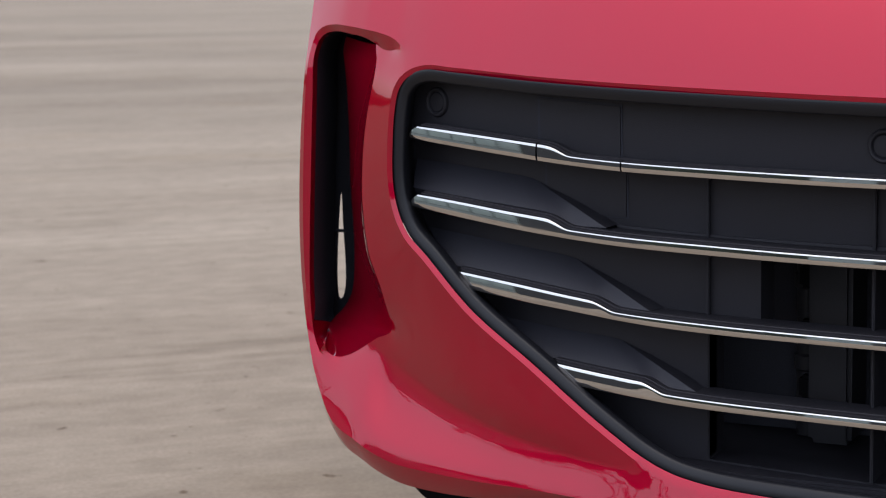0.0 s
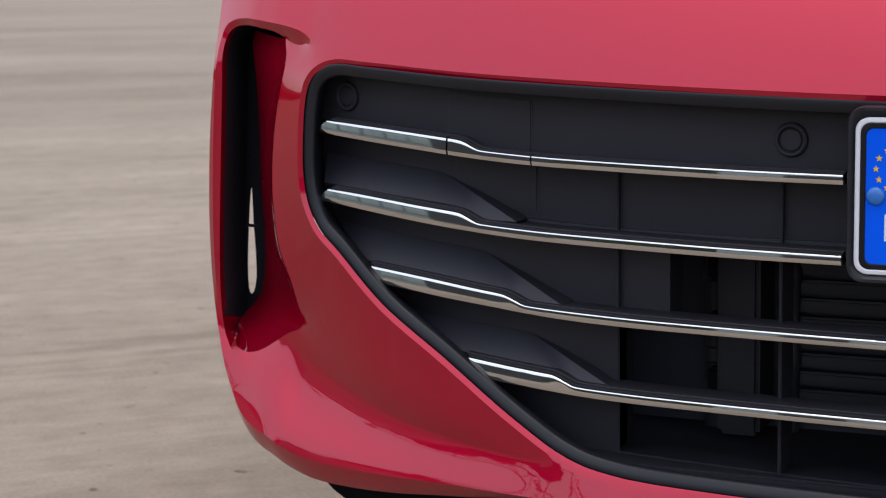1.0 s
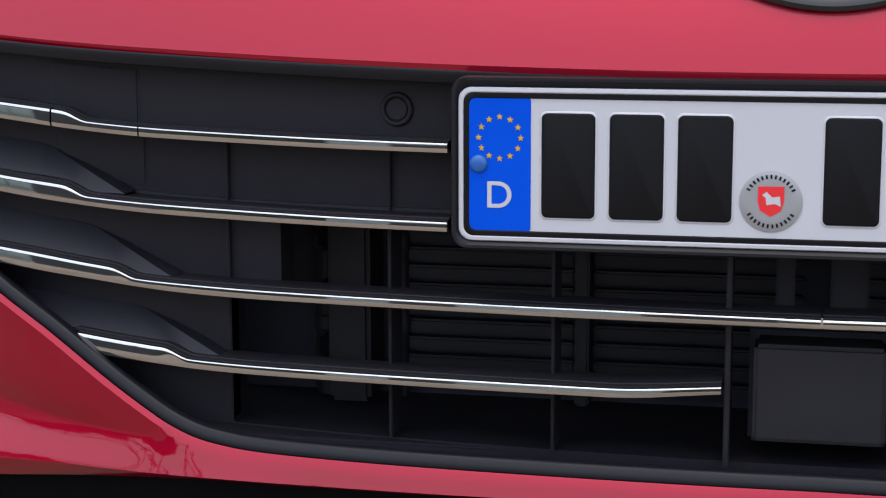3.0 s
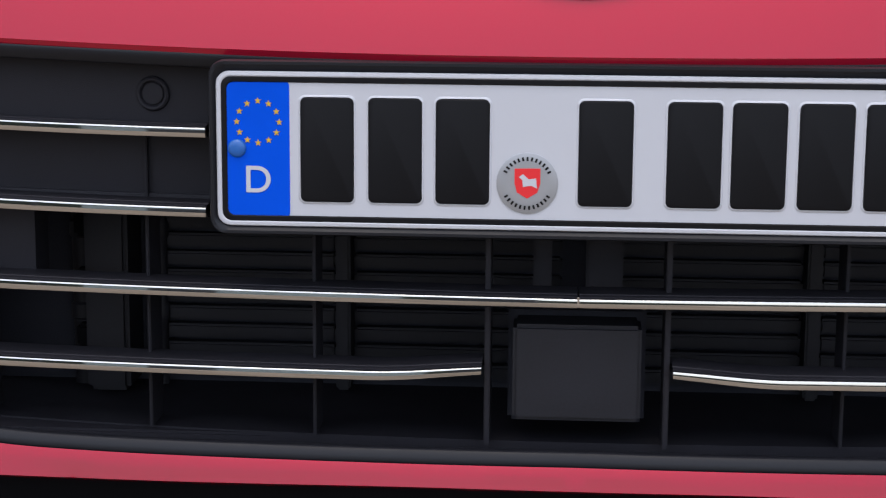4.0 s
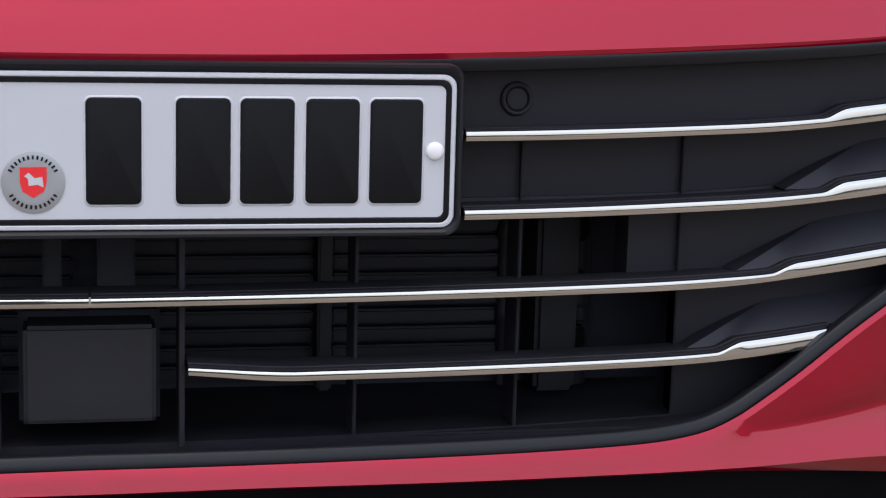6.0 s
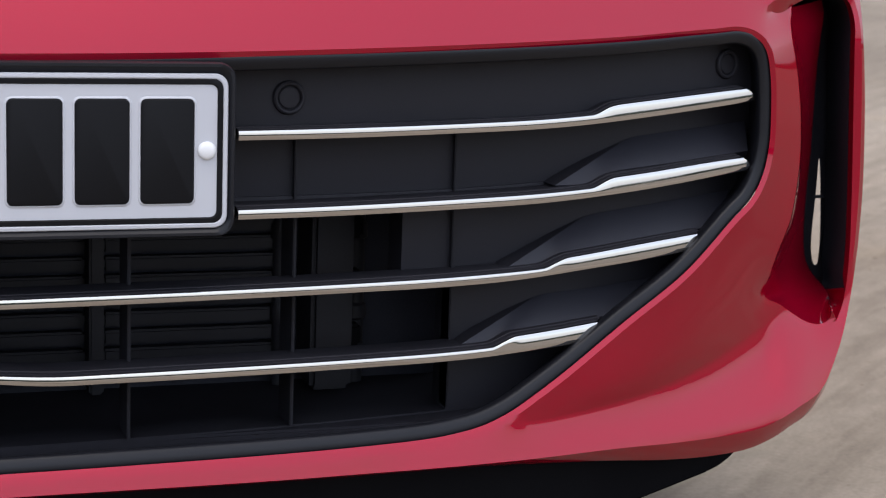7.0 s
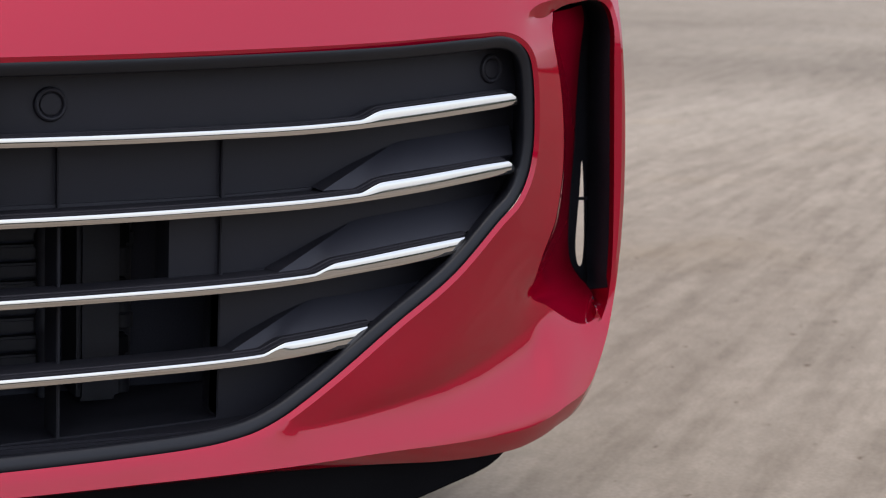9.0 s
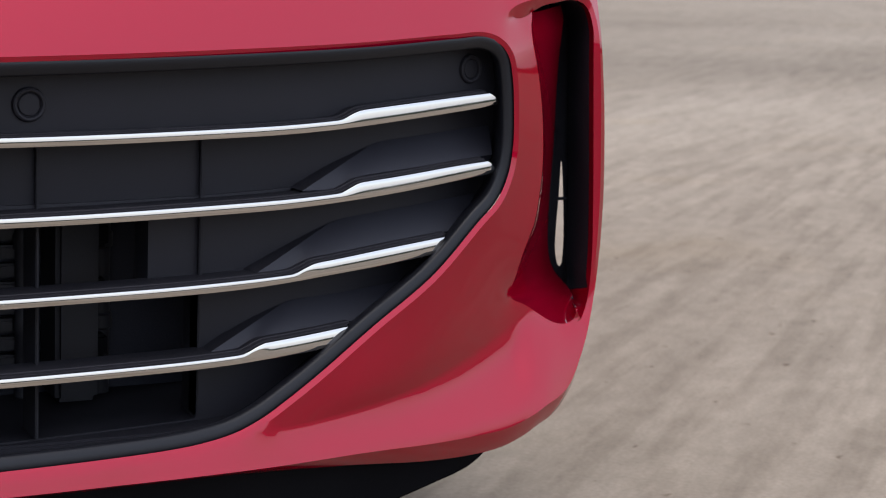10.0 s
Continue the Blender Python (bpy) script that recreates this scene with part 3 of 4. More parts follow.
def louvre(name, top, bottom, x0, x1_top, x1_bot, side=1, label="", blunt=1.0, lean=0.0):
    """A chrome-faced bar with its black carrier, along lines of its upper and lower edge; blunt rounds the upper corner of its outer end."""
    zt, zb = spline(top), spline(bottom)
    n = max(6, int(abs(x1_top - x0) / 0.004))
    section, f0, depth = [(0.015, 0.0)], 0.015, 0.0
    for f1, face in FACES:
        depth += (f1 - f0) * math.tan(radians(face + lean))
        section.append((f1, depth))
        f0 = f1
    low_o = min(o for f, o in section)
    section = [(0.0, 0.5)] + [(f, o - low_o) for f, o in section] + [(1.0, 0.75)]
    end = lambda f: x1_bot + (x1_top - x1_bot) * f ** blunt
    rows = []
    for i in range(n + 1):
        u = i / n
        row = []
        xm = x0 + ((x1_bot + x1_top) / 2 - x0) * u
        under = min(0.46, 0.0036 / (zt(xm) - zb(xm)))  # the lower, down-facing share keeps its height
        for f, o in section:
            if f < SEAM:
                f, o = f * under / SEAM, o * under / SEAM
            else:
                f, o = under + (f - SEAM) * (1 - under) / (1 - SEAM), o * (1 - under) / (1 - SEAM)
            x = x0 + (end(f) - x0) * u
            z = zb(x) + (zt(x) - zb(x)) * f
            row.append((side * x, back_plan(x, 0.0130 + o * (zt(x) - zb(x))), z))
        rows.append(row)
    bm = bmesh.new()
    ribbon(bm, rows, cap=True)
    strip = part(name, bm, CHROME, car, label or "polished chrome grille bar", sharp=13)
    rows = []
    for i in range(n + 1):
        u = i / n
        row = []
        for f, lift, o in ((0.98, 0.0, 0.0180), (1.0, 0.0008, 0.0180), (1.0, 0.0010, 0.0195), (1.0, 0.0010, 0.0240), (1.0, 0.0016, 0.0244), (1.0, 0.0016, 0.0300), (1.0, 0.0010, 0.0304), (1.0, 0.0006, 0.056), (0.0, -0.0004, 0.056), (0.0, -0.0006, 0.021)):
            x = x0 + (end(f) + 0.004 * (blunt < 1.5) * (o > 0.019) - x0) * u
            row.append((side * x, back_plan(x, o), zb(x) + (zt(x) - zb(x)) * f + lift))
        row.append(row[0])
        rows.append(row)
    bm = bmesh.new()
    ribbon(bm, rows)
    bmesh.ops.remove_doubles(bm, verts=bm.verts, dist=1e-5)
    part("carrier", bm, BLACK, strip, "black plastic carrier", sharp=25)
    return strip


BAR_TOP = {
    1: [(0.26, 0.4760), (0.345, 0.4766), (0.45, 0.4780), (0.527, 0.4797), (0.572, 0.4819), (0.5775, 0.4824), (0.5825, 0.4842), (0.592, 0.4884), (0.5985, 0.4901), (0.604, 0.4907), (0.638, 0.4934), (0.70, 0.4979), (0.76, 0.5018)],
    2: [(0.26, 0.4172), (0.36, 0.4176), (0.45, 0.4187), (0.527, 0.4199), (0.574, 0.4218), (0.5795, 0.4223), (0.585, 0.4243), (0.5925, 0.4276), (0.599, 0.4298), (0.605, 0.4305), (0.64, 0.4331), (0.704, 0.4384), (0.76, 0.4418)],
    3: [(0.0, 0.3570), (0.09, 0.3573), (0.175, 0.3574), (0.26, 0.3571), (0.375, 0.3567), (0.44, 0.3566), (0.505, 0.3574), (0.5315, 0.3582), (0.537, 0.3587), (0.5425, 0.3607), (0.5505, 0.3637), (0.5565, 0.3656), (0.563, 0.3664), (0.58, 0.3678), (0.638, 0.3730), (0.72, 0.3790)],
    4: [(0.0695, 0.3044), (0.0918, 0.3027), (0.125, 0.3000), (0.1463, 0.2989), (0.176, 0.2987), (0.263, 0.2980), (0.376, 0.2968), (0.445, 0.2962), (0.485, 0.2966), (0.4912, 0.2970), (0.497, 0.2990), (0.5045, 0.3020), (0.511, 0.3041), (0.518, 0.3046), (0.5546, 0.3068), (0.62, 0.3116)],
}
BAR_BOTTOM = {
    1: [(0.26, 0.4687), (0.36, 0.4691), (0.45, 0.4705), (0.527, 0.4720), (0.581, 0.4748), (0.638, 0.4793), (0.70, 0.4846), (0.76, 0.4900)],
    2: [(0.26, 0.4099), (0.36, 0.4099), (0.45, 0.4107), (0.527, 0.4119), (0.581, 0.4145), (0.639, 0.4188), (0.70, 0.4246), (0.76, 0.4301)],
    3: [(0.0, 0.3502), (0.09, 0.3504), (0.175, 0.3502), (0.26, 0.3501), (0.375, 0.3496), (0.44, 0.3492), (0.505, 0.3503), (0.581, 0.3551), (0.639, 0.3590), (0.72, 0.3660)],
    4: [(0.0695, 0.2989), (0.0918, 0.2967), (0.125, 0.2932), (0.146, 0.2920), (0.176, 0.2917), (0.263, 0.2908), (0.376, 0.2897), (0.445, 0.2889), (0.48, 0.2892), (0.501, 0.2900), (0.5277, 0.2909), (0.5715, 0.2932), (0.62, 0.2970)],
}
for side in (1, -1):
    if side == 1:
        louvre("chrome_bar", BAR_TOP[1], BAR_BOTTOM[1], 0.2735, 0.7350, 0.7470, 1, blunt=2.6)
    else:
        louvre("chrome_bar", BAR_TOP[1], BAR_BOTTOM[1], 0.2735, 0.5270, 0.5270, -1)
        louvre("chrome_bar", BAR_TOP[1], BAR_BOTTOM[1], 0.5284, 0.6075, 0.6075, -1, "short chrome bar across the towing eye cover")
        louvre("chrome_bar", BAR_TOP[1], BAR_BOTTOM[1], 0.6092, 0.7350, 0.7470, -1, blunt=2.6)
    louvre("chrome_bar", BAR_TOP[2], BAR_BOTTOM[2], 0.2740, 0.7370, 0.7470, side, blunt=2.6, lean=1.2)
    louvre("chrome_bar", BAR_TOP[3], BAR_BOTTOM[3], 0.0008, 0.6925, 0.6790, side, "long polished chrome bar from the middle seam", lean=2.3)
    louvre("chrome_bar", BAR_TOP[4], BAR_BOTTOM[4], 0.0698, 0.5920, 0.5720, side, "lowest polished chrome bar, bent up at its inner end", lean=3.5)


FIN_FRONT, FIN_BACK = 0.030, 0.0516


def fin(low, rise, crest, foot, side):
    """A fin: a lit facet that leans back from the bar to the panel, and the dark cheek at its inner end.
    low: its lower front edge from the tip outwards; rise: from the tip up to the corner; crest: from the corner outwards; foot: where the cheek meets the panel."""
    even = lambda l, n: np.stack([np.interp(np.linspace(0, 1, n), np.linspace(0, 1, len(l)), l[:, j]) for j in (0, 1)], 1)
    n, k = 44, 16
    low = even(curve_points(low, 0.003), n)
    up = even(np.array(rise, float), k)
    high = np.concatenate([up, even(curve_points(crest, 0.003), n - k + 1)[1:]])
    share = np.concatenate([np.linspace(0, 1, k), np.ones(n - k)])
    bm = bmesh.new()
    rows = []
    for f in (0.0, 0.25, 0.5, 0.75, 1.0):
        p = low + (high - low) * f
        o = FIN_FRONT + (FIN_BACK - FIN_FRONT) * share * f
        rows.append([(side * x, back_plan(x, q), z) for (x, z), q in zip(p, o)])
    under = [(side * x, back_plan(x, FIN_FRONT + 0.004), z - 0.006) for x, z in low]
    ribbon(bm, [under] + rows)
    bmesh.ops.remove_doubles(bm, verts=bm.verts, dist=1e-5)
    facet = part("grille_fin", bm, FIN, car, "charcoal sloping grille fin")
    base = even(np.array(foot, float), k)
    bm = bmesh.new()
    edge = [(side * x, back_plan(x, FIN_FRONT + (FIN_BACK - FIN_FRONT) * q), z) for (x, z), q in zip(up, share)]
    ribbon(bm, [edge, [(side * x, back_plan(x, FIN_BACK - 0.0008), z) for x, z in base], [(side * x, back_plan(x, FIN_BACK + 0.002), z) for x, z in base]])
    part("cheek", bm, BLACK, facet, "dark inner side of the fin", sharp=60)


def ledge(path, side):
    """A low step along the foot of the panel."""
    c = curve_points(path, 0.004)
    rows = []
    for drop, o in ((0.0, 0.0530), (0.0, 0.0508), (0.0004, 0.0502), (0.0012, 0.0500), (0.0075, 0.0496)):
        rows.append([(side * x, back_plan(x, o), z - drop) for x, z in c])
    bm = bmesh.new()
    ribbon(bm, rows)
    part("grille_ledge", bm, BLACK, car, "narrow black stepped ledge")


for side in (1, -1):
    fin([(0.5490, 0.4234), (0.5823, 0.4238), (0.5900, 0.4262), (0.6031, 0.4319), (0.6100, 0.4330), (0.6432, 0.4355), (0.7394, 0.4421), (0.754, 0.4432)],
        [(0.5490, 0.4234), (0.6280, 0.4556)],
        [(0.6280, 0.4556), (0.6330, 0.4571), (0.6380, 0.4580), (0.6537, 0.4593), (0.685, 0.4616), (0.7176, 0.4639), (0.7517, 0.4658), (0.762, 0.4664)],
        [(0.5470, 0.4236), (0.5722, 0.4353), (0.5890, 0.4421), (0.6280, 0.4558)], side)
    fin([(0.5083, 0.3588), (0.5429, 0.3594), (0.5500, 0.3622), (0.5602, 0.3672), (0.5670, 0.3682), (0.5872, 0.3695), (0.6460, 0.3738), (0.7094, 0.3784), (0.722, 0.3792)],
        [(0.5083, 0.3588), (0.5880, 0.3916)],
        [(0.5880, 0.3916), (0.5930, 0.3929), (0.5980, 0.3937), (0.6260, 0.3963), (0.6565, 0.3986), (0.7210, 0.4035), (0.748, 0.4055)],
        [(0.5039, 0.3587), (0.5573, 0.3806), (0.5880, 0.3918)], side)
    fin([(0.4645, 0.2964), (0.4942, 0.2962), (0.5010, 0.2984), (0.5135, 0.3035), (0.5205, 0.3044), (0.5612, 0.3064), (0.6051, 0.3098), (0.622, 0.3110)],
        [(0.4645, 0.2964), (0.5440, 0.3270)],
        [(0.5440, 0.3270), (0.5490, 0.3281), (0.5540, 0.3287), (0.5990, 0.3301), (0.6348, 0.3320), (0.668, 0.3338)],
        [(0.4642, 0.2946), (0.4842, 0.3055), (0.5155, 0.3180), (0.5440, 0.3272)], side)
    ledge([(0.268, 0.4211), (0.40, 0.4211), (0.461, 0.4215), (0.52, 0.4230), (0.547, 0.4240)], side)
    ledge([(0.421, 0.3578), (0.4677, 0.3576), (0.504, 0.3588)], side)

# ribs of the panel and of the cavity
for side in (1, -1):
    for x, w, z0, z1, o0, o1 in ((0.0665, 0.0042, 0.238, 0.412, 0.036, 0.075), (0.198, 0.0026, 0.238, 0.412, 0.046, 0.085), (0.327, 0.0026, 0.238, 0.470, 0.046, 0.085),
                                 (0.4635, 0.0030, 0.352, 0.472, 0.0465, 0.07), (0.4640, 0.0020, 0.240, 0.352, 0.050, 0.07)):
        bm = bmesh.new()
        y0 = float(back_plan(x, o0))
        block(bm, side * x - w / 2, side * x + w / 2, y0, y0 + o1 - o0, z0, z1, 0.0008)
        part("grille_rib", bm, BLACK, car, "thin black vertical grille rib")

# black lip under the painted skin
bm = bmesh.new()
under = edge_line[edge_line[:, 0] < 0.795]
under = under[under[:, 1] < 0.22]
under = np.concatenate([(under * (-1, 1))[:0:-1], under])
ux, uz = under[:, 0], under[:, 1]
# hung lower towards the middle, standing in for the shade on the ground
foot = np.interp(np.abs(ux), (0, 0.5, 0.66, 0.715, 0.735, 0.753, 0.765, 0.777, 0.785, 0.795), (0.130, 0.128, 0.134, 0.143, 0.146, 0.150, 0.155, 0.163, 0.170, 0.182))
foot = np.minimum(foot, uz - 0.022)
rows = []
for o, z in ((0.024, uz - 0.003), (0.030, uz - 0.012), (0.043, foot + 0.004), (0.048, foot), (0.056, foot), (0.16, foot + 0.008), (0.30, foot + 0.02)):
    rows.append([tuple(v) for v in np.stack([ux, plan(ux, uz) + o, z], 1)])
ribbon(bm, rows)
part("air_deflector", bm, TRAY, car, "black plastic deflector lip under the bumper")

# parking sensors
for side in (1, -1):
    for x, z in ((0.3175, 0.4980), (0.7270, 0.5195)):
        o = float(back_plan(x, UPPER - 0.0035))
        slope = 0.32 * x + 0.24 * x ** 3
        bm = bmesh.new()
        lathe(bm, [(0.0132, -0.006), (0.0131, -0.0025), (0.0124, -0.0008), (0.0112, 0.0), (0.0100, -0.0003), (0.0092, -0.0014), (0.0089, -0.003), (0.0084, -0.0032)], (side * x, o, z), (side * slope, -1, 0))
        ring = part("parking_sensor", bm, BLACK, car, "round black parking sensor in a raised ring")
        bm = bmesh.new()
        lathe(bm, [(0.0084, -0.004), (0.0083, -0.0022), (0.0077, -0.0016), (0.003, -0.0014)], (side * x, o, z), (side * slope, -1, 0))
        part("sensor_face", bm, BLACK, ring)

# clip over the middle joint of the long bars
bm = bmesh.new()
block(bm, -0.0008, 0.0008, 0.0140, 0.0200, 0.3506, 0.3582, 0.0003)
part("joint_clip", bm, CHROME, car, "small chrome clip over the bar joint")

# towing eye cover
def cover(x0, x1, z0, z1a, z1b, lift):
    """Two flat sheets, above and under the first bar, standing off the panel by lift."""
    bm = bmesh.new()
    for loop, base in (([(x0, 0.4770), (x0, z1a), (x1, z1b), (x1, 0.4770)], UPPER), ([(x0 - 0.0015, z0), (x0 - 0.0015, 0.4790), (x1 - 0.0015, 0.4790), (x1 - 0.0015, z0)], PANEL)):
        one = sheet(dense_loop(loop, 0.008), [], lambda x, z: back_plan(x, base - lift), 0.01)
        ret = bmesh.ops.extrude_edge_only(one, edges=[e for e in one.edges if len(e.link_faces) == 1])
        for v in [g for g in ret["geom"] if isinstance(g, bmesh.types.BMVert)]:
            v.co.y += max(0.0004, lift)
        me = bpy.data.meshes.new("half")
        one.to_mesh(me)
        one.free()
        bm.from_mesh(me)
        bpy.data.meshes.remove(me)
    return bm


part("towing_eye_cover", cover(-0.6142, -0.5367, 0.4300, 0.5262, 0.5215, 0.0016), BLACK, car, "square black cover of the towing eye", sharp=40)
part("cover_gap", cover(-0.6172, -0.5350, 0.4290, 0.5280, 0.5233, 0.0004), DARK, car, "dark gap round the towing eye cover")

# radar box
bm = bmesh.new()
block(bm, -0.0475, 0.0475, 0.034, 0.075, 0.2595, 0.3325, 0.003)
radar = part("radar_box", bm, ALU, car, "square matt black radar sensor housing", sharp=50)
bm = bmesh.new()
block(bm, -0.052, 0.052, 0.068, 0.095, 0.250, 0.340, 0.003)
part("bracket", bm, DARK, radar)
for x0, x1 in ((-0.034, -0.020), (0.006, 0.034)):
    bm = bmesh.new()
    block(bm, x0, x1, 0.080, 0.100, 0.338, 0.412, 0.002)
    part("strut", bm, BLACK, radar)

# cooler behind the grille
bm = bmesh.new()
block(bm, -0.50, 0.50, 0.215, 0.235, 0.20, 0.47)
cooler = part("radiator", bm, DARK, car, "dark radiator with horizontal slats behind the grille", smooth=False)
for side in (1, -1):
    for x0, x1 in ((0.012, 0.185), (0.200, 0.36)):
        for i in range(11):
            z = 0.247 + i * 0.0155
            bm = bmesh.new()
            block(bm, min(side * x0, side * x1), max(side * x0, side * x1), 0.199, 0.212, z, z + 0.0115, 0.002)
            part("slat", bm, ALU, cooler)
    bm = bmesh.new()
    block(bm, side * 0.192 - 0.006, side * 0.192 + 0.006, 0.180, 0.214, 0.24, 0.42, 0.002)
    part("upright", bm, ALU, cooler)
    bm = bmesh.new()
    block(bm, side * 0.385 - 0.018, side * 0.385 + 0.018, 0.16, 0.214, 0.24, 0.43, 0.004)
    part("side_tank", bm, ALU, cooler)
for side in (1, -1):
    for x, r in ((0.348, 0.006), (0.414, 0.0085)):
        bm = bmesh.new()
        lathe(bm, [(r, 0.0), (r, 0.055), (r * 1.25, 0.057), (r * 1.25, 0.068), (r, 0.070), (r, 0.125), (r * 1.25, 0.127), (r * 1.25, 0.138), (r, 0.140), (r, 0.19)], (side * x, 0.198, 0.238), (0, 0, 1), 16)
        part("coolant_pipe", bm, ALU, cooler, "black coolant pipe with clamps", sharp=40)
    for i in range(3):
        bm = bmesh.new()
        block(bm, side * 0.405 - 0.011, side * 0.405 + 0.011, 0.178, 0.200, 0.272 + i * 0.047, 0.292 + i * 0.047, 0.003)
        part("connector", bm, TRAY, cooler)
bm = bmesh.new()
block(bm, -0.52, 0.52, 0.06, 0.24, 0.222, 0.2365, 0.002)
part("duct_floor", bm, BLACK, car, "black plastic floor of the air duct")

# air curtain ducts behind the slots at the corners
SLOT = [(0.9103, 0.4167), (0.9165, 0.3759), (0.9202, 0.3247), (0.9176, 0.3085), (0.9134, 0.310), (0.9082, 0.3236), (0.9071, 0.3403), (0.9092, 0.3843)]
for side in (1, -1):
    outline = dense_loop([(0.82, 0.275), (0.82, 0.585), (0.90, 0.585), (0.935, 0.53), (0.965, 0.42), (0.965, 0.29), (0.94, 0.275)], 0.02)
    bm = sheet(outline, [curve_points(SLOT, 0.004, True)], lambda x, z: 0.256 + 0.45 * (x - 0.85), 0.02)
    for v in bm.verts:
        v.co.x *= side
    duct = part("air_duct", bm, DARK, car, "black air curtain duct with a narrow slot")
    bm = bmesh.new()
    block(bm, side * 0.914 - 0.012, side * 0.914 + 0.012, 0.280, 0.284, 0.3770, 0.3797)
    part("slot_bridge", bm, DARK, duct)
    bm = bmesh.new()
    block(bm, min(side * 0.80, side * 0.885), max(side * 0.80, side * 0.885), 0.195, 0.31, 0.258, 0.266, 0.001)
    part("duct_base", bm, DARK, duct)
    bm = bmesh.new()
    a = cheek[-1]
    ribbon(bm, [[(p[0] * side, p[1], p[2]) for p in r] for r in (a + np.array((0, -0.0003, 0)), a + np.array((0.030, 0.09, 0)))])
    a = deep[int(np.argmax(deep[:, 1] > 0.188)):]
    ribbon(bm, [[(p[0] * side, p[1], p[2]) for p in r] for r in (a + np.array((-0.0003, -0.0005, 0)), a + np.array((0.015, 0.05, 0)))])
    mouth = np.array([r[0] for r in groove])
    ribbon(bm, [[(p[0] * side, p[1], p[2]) for p in r] for r in (mouth + np.array((0, 0.0004, 0.0004)), mouth + np.array((0.010, 0.035, -0.012)), mouth + np.array((0.03, 0.09, -0.02)))])
    part("duct_wall", bm, DARK, duct)

# emblem disc above, of which only the lower rim shows
bm = bmesh.new()
lathe(bm, [(0.140, -0.02), (0.140, 0.001), (0.1375, 0.003), (0.132, 0.0035), (0.128, 0.002), (0.06, 0.004)], (0, 0.0710, 0.7020), (0, -1, 0.45), 96)
part("front_emblem", bm, GLOSS, car, "large round glossy black emblem disc")

# the plain rest of the car behind the nose, which shades the ground
def hull(stations, n=32, power=5.0):
    """A closed shell through rounded sections: (y, half width, bottom, top)."""
    bm = bmesh.new()
    rows = []
    for y, hw, z0, z1 in stations:
        row = []
        for i in range(n):
            a = 2 * math.pi * i / n
            c, q = math.cos(a), math.sin(a)
            row.append((hw * math.copysign(abs(c) ** (2 / power), c), y, (z0 + z1) / 2 + (z1 - z0) / 2 * math.copysign(abs(q) ** (2 / power), q)))
        rows.append(row)
    ribbon(bm, rows, closed=True, cap=True)
    return bm


part("body", hull([(0.46, 0.86, 0.21, 0.82), (1.10, 0.90, 0.20, 0.90), (2.3, 0.91, 0.19, 0.96), (3.7, 0.91, 0.20, 0.98), (4.4, 0.88, 0.24, 0.97), (4.62, 0.80, 0.32, 0.90)]), RED, car, "red metallic car body")
part("cabin", hull([(1.25, 0.66, 0.86, 0.96), (1.95, 0.62, 0.86, 1.40), (2.7, 0.60, 0.86, 1.43), (3.6, 0.60, 0.86, 1.30), (4.25, 0.58, 0.86, 1.00)], power=3.5), GLOSS, car, "dark glazed cabin")

# tyres
for side, axle in ((1, 0.75), (-1, 0.75), (1, 3.55), (-1, 3.55)):
    bm = bmesh.new()
    lathe(bm, [(0.20, -0.105), (0.27, -0.118), (0.315, -0.112), (0.330, -0.095), (0.336, -0.06), (0.336, 0.06), (0.330, 0.095), (0.315, 0.112), (0.27, 0.118), (0.20, 0.105)], (side * 0.80, axle, 0.334), (1, 0, 0), 72)
    part("tyre", bm, RUBBER, car, "black rubber tyre")

# plate holder
def rounded(hw, hh, r, cx=0.0, cz=0.0, n=6):
    pts = []
    for sx, sz, a0 in ((1, 1, 0), (-1, 1, 90), (-1, -1, 180), (1, -1, 270)):
        for i in range(n + 1):
            a = radians(a0 + 90 * i / n)
            pts.append((cx + sx * (hw - r) + r * math.cos(a), cz + sz * (hh - r) + r * math.sin(a)))
    return pts


def tray(bm, rings, fill=True, cx=0.0, cz=0.0):
    vs = ribbon(bm, [[(x, y, z) for x, z in rounded(hw, hh, r, cx, cz)] for hw, hh, r, y in rings], closed=True)
    if fill:
        bm.faces.new(vs[-1])


PC = 0.4645
bm = bmesh.new()
tray(bm, [(0.262, 0.0592, 0.010, 0.045), (0.2655, 0.0627, 0.012, 0.006), (0.2655, 0.0627, 0.012, 0.001), (0.2645, 0.0617, 0.011, -0.0015), (0.2625, 0.0596, 0.010, -0.0015), (0.2612, 0.0568, 0.010, 0.0010), (0.259, 0.0550, 0.010, 0.0025)], cz=PC + 0.0008)
part("plate_holder", bm, SATIN, car, "black plastic number plate holder", sharp=40)

# ---- number plate ----
plate = tagged(new("number_plate"), "white European number plate with a blue band and black bars", "number plate")
plate.location = (0, 0, PC)
PW, PH = 0.2600, 0.0555
bm = bmesh.new()
tray(bm, [(PW, PH, 0.0095, 0.0022), (PW, PH, 0.0095, 0.0003), (PW - 0.0007, PH - 0.0007, 0.009, -0.0006), (PW - 0.0028, PH - 0.0028, 0.0075, -0.0008), (PW - 0.0038, PH - 0.0038, 0.007, -0.0002),
          (PW - 0.0066, PH - 0.0066, 0.005, -0.0002), (PW - 0.0072, PH - 0.0072, 0.005, 0.0005)])
part("sheet", bm, WHITE, plate, "white reflective sheet with a raised rim", sharp=25)
bm = bmesh.new()
